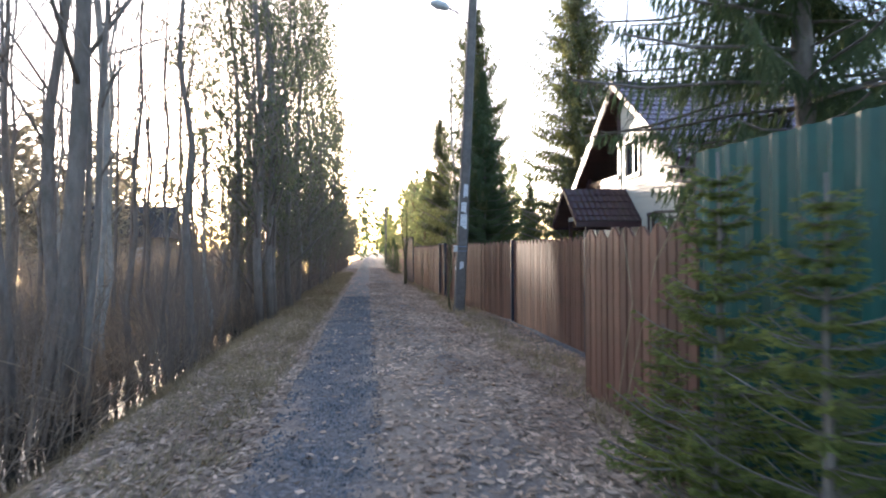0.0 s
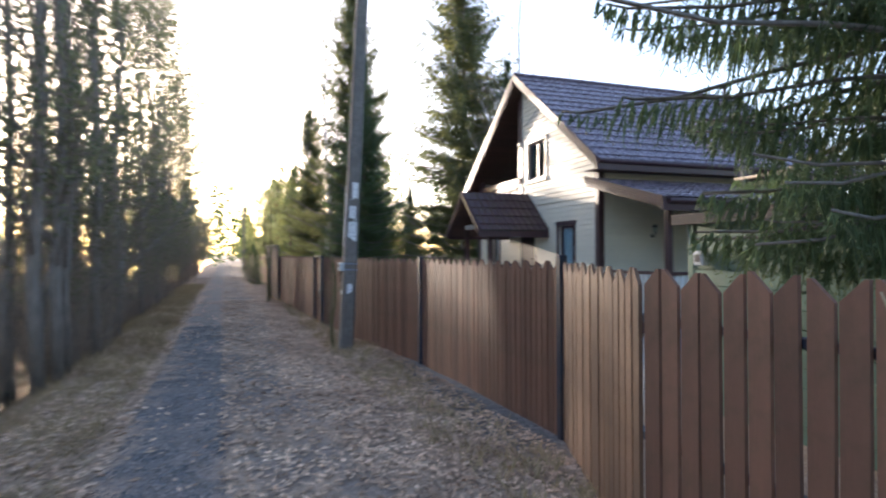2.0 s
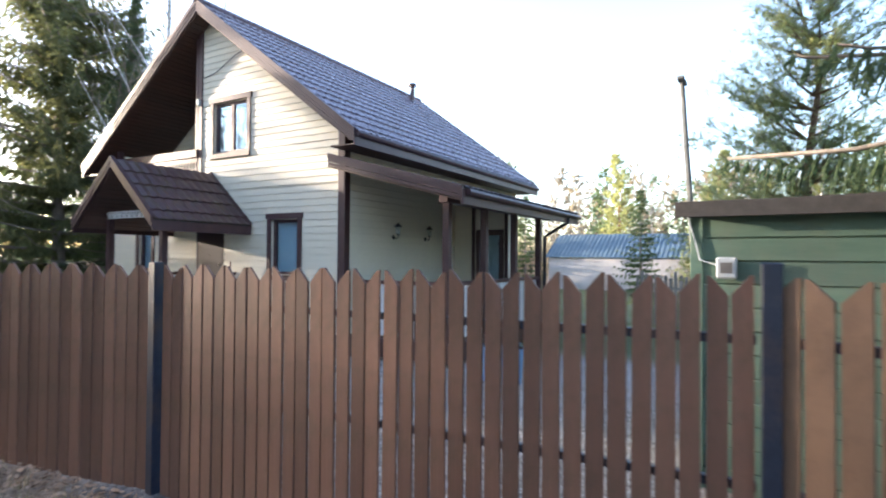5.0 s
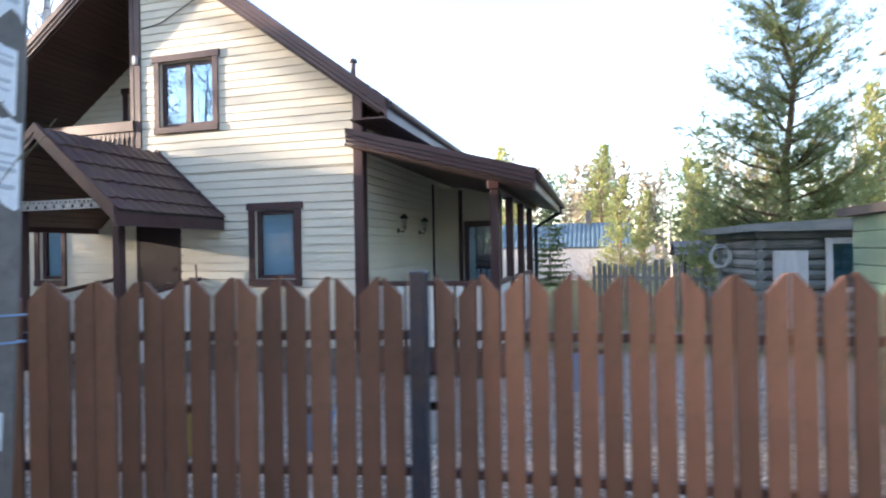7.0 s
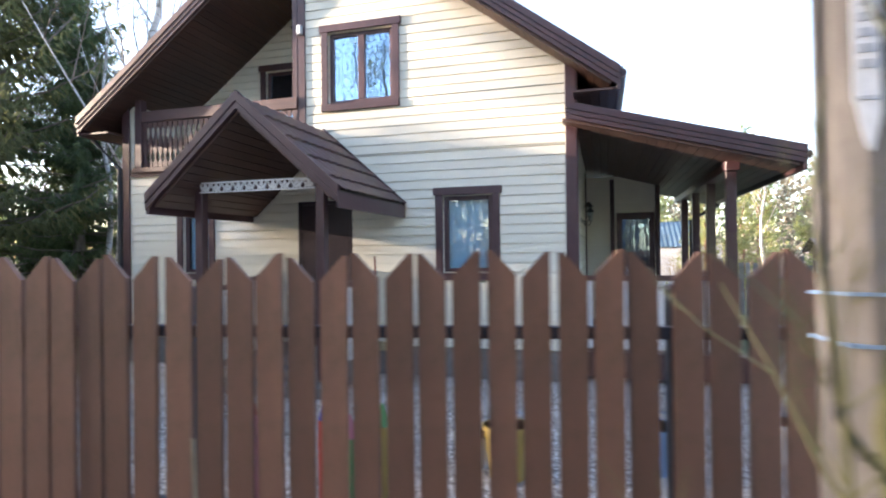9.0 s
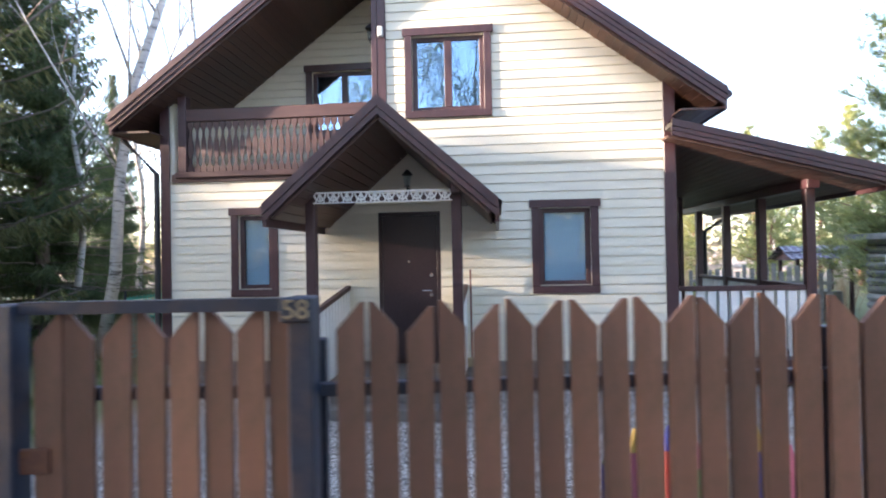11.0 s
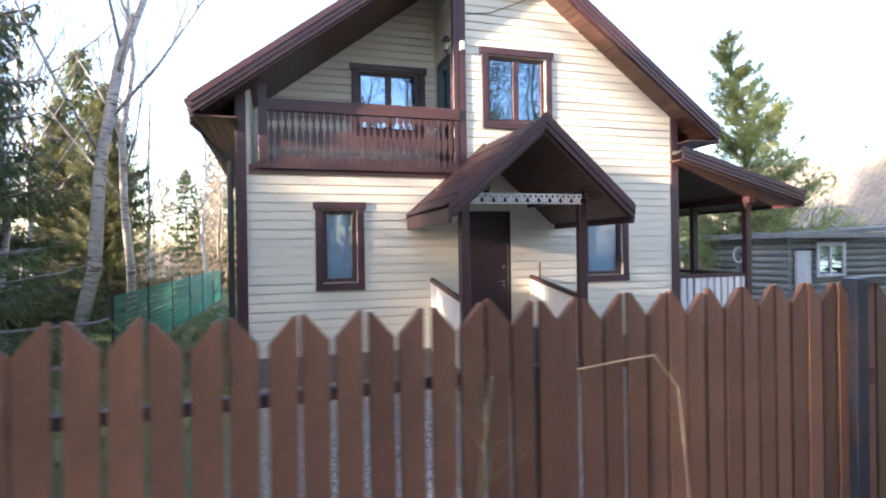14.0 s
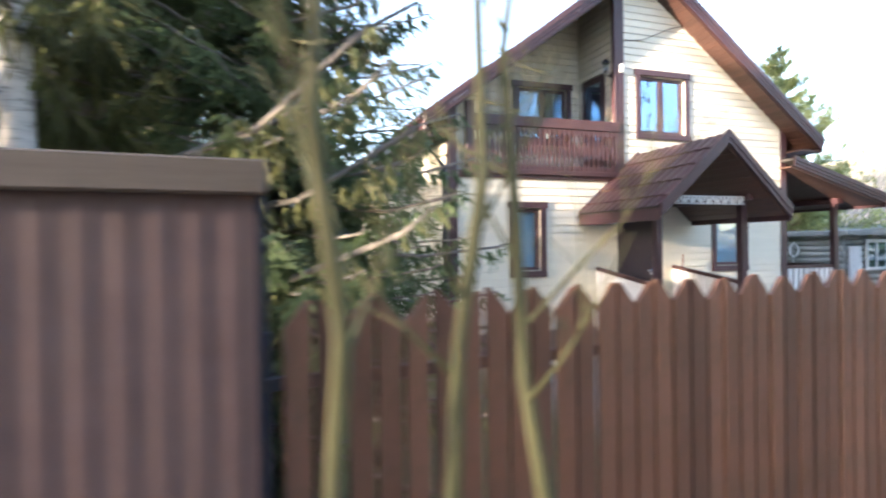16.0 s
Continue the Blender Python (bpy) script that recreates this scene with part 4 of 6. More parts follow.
def notice(cx, z0, w, h, face, parent, seed):
    """A torn sheet of paper with rows of faded print, pasted on a face of the pole."""
    r = random.Random(seed)
    n = 9
    top = [(-w / 2 + w * i / n, h / 2 + r.uniform(-0.012, 0.006)) for i in range(n + 1)]
    bot = [(w / 2 - w * i / n, -h / 2 + 0.1 * h * math.sin(seed + i * 0.5) + r.uniform(-0.006, 0.006)) for i in range(n + 1)]
    ob = part("notice", prism(top + bot, 0, 0.002), M_PAPER, parent, "torn white paper notice")
    ob.matrix_basis = face @ Matrix.Translation((cx, 0, z0))
    bm = bmesh.new()
    for k in range(int(h / 0.035)):
        z = h / 2 - 0.045 - k * 0.033
        ww = w * r.uniform(0.45, 0.8)
        if z > -h / 2 + 0.03 and r.random() > 0.2:
            add_box(bm, (-ww / 2, -0.0035, z), (ww / 2, -0.0005, z + r.choice((0.008, 0.012, 0.018))))
    tagged(part("print", bm, M_INK, ob), kind="stuff")
    return ob


FRONT = Matrix.Translation((0, -0.130, 0))
EAST = Matrix.Translation((0.130, 0, 0)) @ Matrix.Rotation(radians(90), 4, "Z")
for cx, z, w, h, fc in ((0.055, 2.30, 0.075, 0.40, FRONT), (-0.085, 2.30, 0.05, 0.62, FRONT), (0.05, 2.72, 0.075, 0.36, FRONT), (-0.08, 2.85, 0.05, 0.4, FRONT), (0.0, 1.12, 0.10, 0.08, FRONT),
                        (0.0, 2.24, 0.15, 0.32, EAST), (-0.01, 2.56, 0.12, 0.24, EAST), (0.0, 1.2, 0.09, 0.16, EAST), (0.02, 2.95, 0.1, 0.3, EAST)):
    notice(cx, z, w, h, fc @ Matrix.Translation((0, 0.0036 * z, 0)), pole, int(z * 100))
mb = part("meter_box", box((-0.05, -0.205, 1.505), (0.15, -0.118, 1.655), 0.012), M_BOX, pole, "white plastic electric meter box")
for lo, hi in (((-0.038, -0.208, 1.57), (0.045, -0.2055, 1.625)), ((0.06, -0.208, 1.57), (0.14, -0.2055, 1.625))):
    part("meter_window", box(lo, hi, 0), M_CONCRETE, mb)
part("meter_number", box((-0.01, -0.2075, 1.52), (0.105, -0.2055, 1.54), 0), M_INK, mb)
for z in (1.635, 1.53):
    part("strap", box((-0.125, -0.125, z), (0.125, 0.125, z + 0.008), 0), PALE_STRAP, pole, "pale blue strap")
part("wire", cable([(-0.03, -0.15, 1.51), (-0.02, -0.17, 1.42), (0.04, -0.17, 1.38), (0.10, -0.17, 1.41), (0.13, -0.15, 1.51)], 0.007, 6), M_BLACK, pole)
part("wire", cable([(0.0, -0.15, 1.48), (-0.04, -0.15, 1.36), (-0.11, -0.12, 1.31), (-0.14, -0.08, 1.38), (-0.132, 0.0, 1.7), (-0.120, 0.02, 5.0)], 0.008, 6), M_BLACK, pole)
s = Soup()
s.tube([(0, -0.1, 6.9), (0, -0.35, 7.15), (0, -0.6, 7.25)], [0.025] * 3, 8)
part("lamp_arm", s.data(), M_CONCRETE, pole)
s = Soup()
s.tube([(0, -0.55, 7.23), (0, -0.66, 7.27), (0, -0.85, 7.31), (0, -1.0, 7.33)], [0.05, 0.10, 0.11, 0.04], 10)
part("lamp_head", s.data(), M_BOX, pole, "pale street lamp head")
wires = thing("overhead_wire", Matrix.Identity(4), "thin overhead wires along the lane", "wire")
for dy, z in ((-0.4, 7.6), (0.0, 7.9)):
    pts = [(1.4 + (-50 - 1.4) * u, -5.6 + dy + (-1.3) * u, z - 3.0 * u * (1 - u)) for u in [i / 24 for i in range(25)]]
    part("strand", cable(pts, 0.009, 4), M_BLACK, wires)
for x in (-50.0,):
    p2 = thing("utility_pole", Matrix.Translation((x, road_mid(x) + 1.9, -0.2)), "distant wooden utility pole beside the lane", "pole")
    s = Soup()
    s.tube([(0, 0, 0), (0, 0, 8.2)], [0.14, 0.10], 8)
    part("shaft", s.data(), M_BARK, p2)
    part("cross_arm", box((-0.05, -0.7, 7.7), (0.05, 0.7, 7.8)), M_BARK, p2)


# ---- outbuildings ----
def plank_wall(parent, m, length, z0, z1, pitch, material, thick=0.03):
    k = int((z1 - z0) / pitch)
    for i in range(k):
        z = z0 + i * (z1 - z0) / k
        ob = part("plank", box((0, -thick - rng.uniform(0, 0.006), z + 0.004), (length, 0, z + (z1 - z0) / k - 0.004), 0.006), material, parent)
        ob.matrix_basis = m


shed = thing("green_shed", Matrix.Translation((6.40, -2.80, -0.15)) @ Matrix.Rotation(radians(-1.5), 4, "Z"), "faded green plank shed with felt roof behind the fence", "shed")
sw = part("wall", box((0.02, 0.01, 0), (2.18, 2.4, 2.10)), M_GREENWOOD, shed)
plank_wall(sw, Matrix.Translation((0, 0, 0)), 2.2, 0.0, 2.10, 0.17, M_GREENWOOD)
plank_wall(sw, Matrix.Translation((0.0, 2.4, 0)) @ Matrix.Rotation(radians(-90), 4, "Z"), 2.4, 0.0, 2.10, 0.17, M_GREENWOOD)
part("corner_board", box((-0.04, -0.045, 0), (0.05, -0.031, 2.1)), M_GREENWOOD, shed)
part("corner_board", box((2.12, -0.045, 0), (2.22, -0.031, 2.1)), M_GREENWOOD, shed)
part("roof", prism([(-0.12, 2.10), (2.6, 2.16), (2.6, 2.24), (-0.12, 2.19)], -0.18, 2.6), M_FELT, shed)
part("fascia", box((-0.13, -0.2, 2.08), (2.6, -0.182, 2.2), 0.004), M_FELT, shed)
mbx = part("meter_box", box((0.15, -0.14, 1.62), (0.29, -0.05, 1.78), 0.012), M_BOX, shed, "white electric meter box")
part("dial", box((0.18, -0.145, 1.66), (0.26, -0.141, 1.74), 0), M_CONCRETE, mbx)
part("wire", cable([(0.15, -0.09, 1.72), (0.03, -0.06, 1.76), (-0.03, -0.05, 2.0), (-0.06, -0.06, 2.12)], 0.008, 5), M_BOX, shed)

bp = thing("pole_mast", Matrix.Translation((6.36, -1.85, -0.3)) @ Matrix.Rotation(radians(-3), 4, "Y"), "thin bare wooden mast with a small wooden perch", "mast")
s = Soup()
s.tube([(0, 0, 0), (0.02, 0, 1.8), (0, 0, 3.6)], [0.035, 0.03, 0.022], 7)
part("mast", s.data(), M_GREYWOOD, bp)
part("perch", box((-0.03, -0.13, 3.60), (0.03, 0.13, 3.635), 0.006), M_GREYWOOD, bp)

# old grey log shed
M_OLDWHITE = surface("worn_white_board", (0.42, 0.43, 0.43), (0.58, 0.59, 0.58), 9, 0.8, stretch=(1, 1, 0.12), bump=0.4, dist=0.003, dirt=(0.30, 0.30, 0.28), dirt_scale=3)
old = thing("log_shed", Matrix.Translation((6.35, 3.1, -0.15)) @ Matrix.Rotation(radians(4), 4, "Z"), "old weathered grey log shed with a white framed window", "shed")
ow = part("wall", box((0.05, 0.06, 0), (5.4, 2.2, 2.05)), M_GREYWOOD, old)
for i in range(12):
    z = 0.09 + 0.172 * i
    for m2, ln in ((Matrix.Translation((-0.05, 0.02, z)), 5.5), (Matrix.Translation((0.02, 2.3, z)) @ Matrix.Rotation(radians(-90), 4, "Z"), 2.4)):
        lg = part("log", cable([(0, 0, 0), (ln, 0, 0)], 0.09, 8), M_GREYWOOD, ow)
        lg.matrix_basis = m2
part("roof", prism([(-0.3, 2.02), (5.8, 2.30), (5.8, 2.42), (-0.3, 2.14)], -0.35, 2.6), M_GREYWOOD, old)
part("trim_board", box((-0.3, -0.38, 2.02), (5.8, -0.352, 2.14)), M_GREYWOOD, old)
win = new("window")
win.parent = old
bm = bmesh.new()
for lo, hi in (((1.0, -0.12, 1.0), (1.1, -0.075, 1.9)), ((2.0, -0.12, 1.0), (2.1, -0.075, 1.9)), ((1.1, -0.12, 1.8), (2.0, -0.075, 1.9)), ((1.1, -0.12, 1.0), (2.0, -0.075, 1.08)), ((1.5, -0.11, 1.08), (1.57, -0.075, 1.8))):
    add_box(bm, lo, hi, 0.004)
part("window_frame", bm, M_OLDWHITE, win)
part("pane", box((1.1, -0.085, 1.08), (2.0, -0.078, 1.8), 0), M_GLASS, win)
part("board_panel", box((0.20, -0.16, 0.4), (0.72, -0.09, 1.70), 0.006), M_OLDWHITE, old, "worn white-painted board panel")

# big old barn behind
barn = thing("barn", Matrix.Translation((21.3, 8.8, -0.15)) @ Matrix.Rotation(radians(10), 4, "Z"), "old barn with a wavy grey slate roof and red-brown gable", "barn")
BW, BR, BE, BL = 3.9, 6.15, 2.6, 9.5
part("wall", box((-BW + 0.3, 0.25, 0), (BW - 0.3, BL - 0.2, BE)), M_GREYWOOD, barn)
part("gable_wall", prism([(-BW + 0.3, BE), (BW - 0.3, BE), (0, BR - 0.25)], 0.22, 0.34), M_REDBOARD, barn)
for k in range(24):
    x = -BW + 0.34 + k * 0.30
    part("gable_board", box((x, 0.19, 0), (x + 0.285, 0.219, BE + max(0.1, (BR - 0.35 - BE) * (1 - max(abs(x), abs(x + 0.285)) / (BW - 0.3)))), 0), M_REDBOARD, barn)
gw = new("window")
gw.parent = barn
part("window_frame", prism([(-1.15, 3.1), (-0.35, 3.1), (-0.35, 4.1), (-1.15, 4.1)], 0.14, 0.188), M_OLDWHITE, gw)
part("pane", box((-1.07, 0.125, 3.18), (-0.43, 0.138, 4.02), 0), M_GLASS, gw)
slope_len = math.hypot(BW, BR - BE)
for sx in (-1, 1):
    sheet = part("roof_slate", metal_tile(BL, slope_len + 0.1, 0.26, 1.35, 0.06), M_SLATE, barn)
    sheet.matrix_basis = slope_frame(0, BR + 0.02, sx * BW, BE + 0.02, 0.0, BL)
    part("barge_board", prism([(0, BR), (sx * BW, BE), (sx * BW, BE - 0.16), (0, BR - 0.16)], 0.0, 0.04), M_GREYWOOD, barn)
part("roof_deck", prism([(-BW + 0.05, BE - 0.02), (BW - 0.05, BE - 0.02), (0, BR - 0.04)], 0.36, BL - 0.05), M_FELT, barn)
s = Soup()
s.tube([(0, -0.02, BR + 0.06), (0, BL, BR + 0.06)], [0.11, 0.11], 8)
part("ridge_cap", s.data(), M_BLUEROOF, barn)

# white building and its blue roof
wb = thing("white_outbuilding", Matrix.Translation((-4.5, 24.5, -0.15)), "long white rendered outbuilding with a blue-grey metal roof", "building")
part("wall", box((0, 0, 0), (11.2, 5, 1.9)), M_WHITEWALL, wb)
t2 = part("roof_sheet", metal_tile(10.2, 2.9, 0.25, 2.9, 0.03), M_BLUEROOF, wb)
t2.matrix_basis = Matrix.Translation((-0.2, 2.4, 3.25)) @ Matrix((Vector((1, 0, 0)), Vector((0, 0.87, 0.5)).normalized(), Vector((0, -0.5, 0.87)).normalized())).transposed().to_4x4()
part("roof_back", prism([(0, 1.85), (0.05, 1.85), (2.6, 3.2), (5.2, 1.9)], 0, 10.2), M_BLUEROOF, wb).matrix_basis = Matrix.Translation((10.1, 0, 0)) @ Matrix.Rotation(radians(90), 4, "Z")
part("chimney", box((7.6, 2.2, 3.0), (7.9, 2.5, 4.0), 0.01), M_CONCRETE, wb)

# well house
well = thing("well_house", Matrix.Translation((5.8, 7.6, -0.15)), "small garden well house with a brown tiled gable roof", "well")
for x in (0.05, 1.35):
    for y in (0.05, 0.95):
        part("post", box((x - 0.04, y - 0.04, 0), (x + 0.04, y + 0.04, 1.6), 0.005), M_TRIM, well)
part("well_ring", box((0.2, 0.15, 0), (1.2, 0.85, 0.75), 0.02), M_GREYWOOD, well)
for sgn in (1, -1):
    t3 = part("roof_tiles", metal_tile(1.8, 0.72), M_ROOF, well)
    t3.matrix_basis = Matrix.Translation((-0.2 if sgn > 0 else 1.6, 0.5, 1.92)) @ Matrix((Vector((sgn, 0, 0)), Vector((0, sgn * 0.85, 0.5)).normalized(), Vector((0, -sgn * 0.5, 0.85)).normalized())).transposed().to_4x4()
part("gable", prism([(-0.1, 1.55), (1.1, 1.55), (0.5, 1.9)], -0.03, 0), M_TRIM, well).matrix_basis = Matrix.Translation((-0.05, 0, 0)) @ Matrix.Rotation(radians(90), 4, "Z")

# garden hose on a stake
hz = thing("hose_coil", Matrix.Translation((6.0, 4.3, -0.15)), "coiled pale hose hanging on a wooden stake", "hose")
part("stake", box((-0.03, -0.03, 0), (0.03, 0.03, 1.75), 0.004), M_GREYWOOD, hz)
part("coil", cable([((0.17 + 0.03 * math.sin(w * 0.37)) * math.cos(w), -0.05 - 0.004 * (w % 3), 1.62 + (0.2 + 0.03 * math.sin(w * 0.53)) * math.sin(w) - 0.02) for w in [0.35 * j for j in range(110)]], 0.011, 5), M_BOX, hz)

# old plank fence behind the yard
m, length = lay((3.6, 9.0), (6.4, 7.0))
pf = thing("old_plank_fence", m, "gappy old grey plank fence behind the yard", "fence", kind="structure")
for i in range(20):
    x = i * length / 20
    part("plank", box((x, -0.02, -0.15), (x + rng.uniform(0.09, 0.13), 0, 1.2 + rng.uniform(-0.12, 0.15)), 0.003), M_GREYWOOD, pf)
part("rail", box((0, 0.002, 0.8), (length, 0.05, 0.88)), M_GREYWOOD, pf)

# toys and garden things in the yard
COLS = {"pink": (0.42, 0.12, 0.20), "blue": (0.02, 0.04, 0.25), "yellow": (0.40, 0.27, 0.06), "green": (0.05, 0.22, 0.07), "red": (0.32, 0.04, 0.03), "white": (0.6, 0.6, 0.6), "light_blue": (0.18, 0.34, 0.55)}
PAINT = {k: surface(k + "_paint", tuple(0.85 * v for v in c), c, 12, 0.5, bump=0.1, dist=0.001) for k, c in COLS.items()}
order = ["green", "yellow", "pink", "blue", "pink", "red", "green", "yellow", "blue", "pink"]
for i, k in enumerate(order):
    pc = thing("pencil_stake", Matrix.Translation((-1.7 + 0.17 * i, -4.2 + 0.07 * math.sin(i * 2.0), -0.3)), "painted wooden garden stake shaped like a %s pencil" % k, "garden stake", "coloured pencil stakes")
    s = Soup()
    s.tube([(0, 0, 0), (0, 0, 0.72 + 0.05 * (i % 3))], [0.045, 0.045], 6)
    part("shaft", s.data(), PAINT[k], pc)
    s = Soup()
    s.tube([(0, 0, 0.72 + 0.05 * (i % 3)), (0, 0, 0.86 + 0.05 * (i % 3))], [0.045, 0.006], 6)
    part("tip", s.data(), PAINT[order[(i + 3) % 10]], pc)
for x, y, k, h in ((3.4, -0.2, "light_blue", 0.5), (3.75, -0.25, "light_blue", 0.5), (2.2, -2.3, "white", 0.3), (1.2, -2.8, "light_blue", 0.35), (-0.2, -3.0, "white", 0.25), (0.1, -3.2, "yellow", 0.4)):
    bk = thing("bucket", Matrix.Translation((x, y, -0.15)), "%s plastic bucket standing in the gravel yard" % k.replace("_", " "), "bucket", "plastic buckets")
    s = Soup()
    s.tube([(0, 0, 0), (0, 0, h)], [0.13, 0.17], 12)
    s.tube([(0, 0, h - 0.03), (0, 0, h)], [0.18, 0.18], 12)
    part("body", s.data(), PAINT[k], bk)
    part("bail", cable([(0.17 * math.cos(w), 0.02, h + 0.1 * math.sin(w)) for w in [math.pi * j / 8 for j in range(9)]], 0.006, 5), M_CHROME, bk)
stick = thing("broom", Matrix.Translation((-2.2, -0.12, 0.0)) @ Matrix.Rotation(radians(4), 4, "X"), "red-handled broom leaning on the wall beside the door", "broom")
part("handle", cable([(0, 0, 0.2), (0, 0.02, 1.5)], 0.013, 7), M_REDBOARD, stick)
part("head", box((-0.14, -0.03, 0.2), (0.14, 0.03, 0.32), 0.01), M_DRYGRASS, stick)

# green netting fence beside the house
M_NET = leaf_mat("teal_plastic_net", (0.03, 0.26, 0.21), (0.05, 0.34, 0.28), 0.5, 0.4, 0.1)
m, length = lay((-8.62, 2.0), (-8.1, 15.5))
nf = thing("net_fence", m, "low green mesh garden fence on thin posts", "fence", kind="structure")
for i in range(7):
    part("post", cable([(i * length / 6, 0, -0.2), (i * length / 6, 0, 1.15)], 0.022, 6), M_STEEL, nf)
s = Soup()
for i in range(int(length / 0.10)):
    s.add(*([(i * 0.10 + dx, 0.0, z) for dx, z in ((0, -0.1), (0.045, -0.1), (0.045, 1.05), (0, 1.05))], [(0, 1, 2, 3)]))
for i in range(12):
    s.add([(0, 0.003, -0.1 + i * 0.098), (length, 0.003, -0.1 + i * 0.098), (length, 0.003, -0.055 + i * 0.098), (0, 0.003, -0.055 + i * 0.098)], [(0, 1, 2, 3)])
tagged(part("netting", s.data(), M_NET, nf, "teal plastic netting"), kind="stuff")


# ---- vegetation ----
def rand_dir(r, tilt):
    a = r.uniform(0, 2 * math.pi)
    return Vector((math.cos(a) * math.sin(tilt), math.sin(a) * math.sin(tilt), math.cos(tilt)))


def blade(s, p, d, side, length, width):
    """One thin pointed blade: a folded pair of triangles."""
    w = side * width
    m = p + d * (length * 0.45)
    s.add([p, m + w, p + d * length, m - w], [(0, 1, 2), (0, 2, 3)])


def spruce_data(h, r, seed, whorl=0.32, node=0.15, low=0.0, droop=0.35, hang=0.5, ns=0.05, nl=0.08, nw=0.010, tw_len=0.42, fan=0.03, per=(6, 8), taper=0.85, lens=(0.42, 1.15), curb=None):
    """Trunk and crown of a spruce: whorls of arched boughs hung with side twigs of short needles."""
    q = random.Random(seed)
    trunk, crown = Soup(), Soup()
    n = 8
    trunk.tube([(0.04 * h / 10 * q.uniform(-1, 1) * (i > 0), 0.04 * h / 10 * q.uniform(-1, 1) * (i > 0), h * i / n) for i in range(n + 1)],
               [0.014 * h * (1 - 0.97 * i / n) + 0.006 for i in range(n + 1)], 8)
    z = max(low, 0.12)
    while z < h - 0.15:
        u = z / h
        reach = r * (1 - u) ** taper * (0.55 + 0.45 * min(1, (u + 0.04) / 0.12))
        for b in range(q.randint(*per)):
            a = q.uniform(0, 2 * math.pi)
            ln = max(0.14, reach * q.uniform(*lens))
            if curb and z < curb[0] and math.sin(a + curb[1]) < -0.15:
                ln = min(ln, curb[2])
            out = Vector((math.cos(a), math.sin(a), 0))
            lift = 0.25 * u + q.uniform(-0.06, 0.1)
            steps = max(2, int(ln / node))
            pts = []
            for i in range(steps + 1):
                t = i / steps
                pts.append(Vector((0, 0, z)) + out * (ln * t) + Vector((0, 0, ln * (lift * t - droop * (1 - u) * t * t + 0.20 * t ** 4))))
            few = pts[::max(1, steps // 3)] + [pts[-1]]
            trunk.tube(few, [0.011 * ln * (1 - 0.8 * k / len(few)) + 0.002 for k in range(len(few))], 3)
            side = out.cross(Vector((0, 0, 1)))
            for i, p in enumerate(pts):
                t = i / steps
                if t < 0.08 and ln > 0.6:
                    continue
                tw = (tw_len * (0.35 + 0.65 * math.sin(math.pi * min(1, 0.25 + 0.75 * t)))) * min(1, 0.35 + 0.65 * ln) * q.uniform(0.6, 1.25)
                for sg in (-1, 1, 0):
                    d = (side * sg * q.uniform(0.5, 1.0) + out * q.uniform(0.3, 0.8) + Vector((0, 0, -hang * q.uniform(0.3, 1.9)))).normalized()
                    up = d.cross(side if sg == 0 else out).normalized()
                    k = max(2, int(tw / ns))
                    blade(crown, p, d, up, tw, fan)
                    blade(crown, p, d, d.cross(up), tw * 0.95, fan)
                    for j in range(k):
                        o = p + d * (tw * (j + 0.3) / k)
                        nd = (d * 0.8 + rand_dir(q, q.uniform(0.3, 2.8)) * 0.75).normalized()
                        blade(crown, o, nd, nd.orthogonal().normalized(), nl * q.uniform(0.7, 1.3), nw)
        z += whorl * (0.6 + 0.7 * (1 - u)) * q.uniform(0.8, 1.2)
    return trunk.data(), crown.data()


def pine_data(h, seed, first=0.25, r=1.6, dense=1.0, nl=0.13, nw=0.008, per=13):
    q = random.Random(seed)
    trunk, crown = Soup(), Soup()
    n = 9
    axis = [Vector((0.05 * q.uniform(-1, 1) * i, 0.05 * q.uniform(-1, 1) * i, h * i / n)) for i in range(n + 1)]
    trunk.tube(axis, [0.015 * h * (1 - 0.93 * i / n) + 0.005 for i in range(n + 1)], 8)
    z = h * first
    while z < h:
        u = (z / h - first) / (1 - first)
        for b in range(q.randint(4, 6)):
            a = q.uniform(0, 6.283)
            ln = max(0.25, r * (1 - u * 0.85) * q.uniform(0.55, 1.1))
            out = Vector((math.cos(a), math.sin(a), 0))
            base = Vector((axis[min(n, int(z / h * n))].x, axis[min(n, int(z / h * n))].y, z))
            pts = [base + out * (ln * t) + Vector((0, 0, ln * (0.12 * t + 0.32 * t * t + 0.2 * u * t))) for t in (0, 0.33, 0.66, 1)]
            trunk.tube(pts, [0.018 * ln + 0.004, 0.013 * ln + 0.004, 0.01, 0.005], 4)
            for j in range(max(4, int(ln / 0.11 * dense))):
                t = 0.22 + 0.78 * q.random()
                p = base + out * (ln * t) + Vector((0, 0, ln * (0.12 * t + 0.32 * t * t + 0.2 * u * t)))
                p += rand_dir(q, q.uniform(0.6, 2.5)) * (q.uniform(0.0, 0.24) * ln)
                ax = (out * 0.6 + Vector((0, 0, 0.7)) + rand_dir(q, q.uniform(0, 3)) * 0.5).normalized()
                for k in range(per):
                    nd = (ax * 0.8 + rand_dir(q, q.uniform(0.2, 2.4)) * 0.75).normalized()
                    blade(crown, p + ax * (0.02 * (k % 5)), nd, nd.orthogonal().normalized(), nl * q.uniform(0.7, 1.3), nw)
        z += 0.26 * (1 + 0.5 * (1 - u)) * q.uniform(0.8, 1.2)
    return trunk.data(), crown.data()


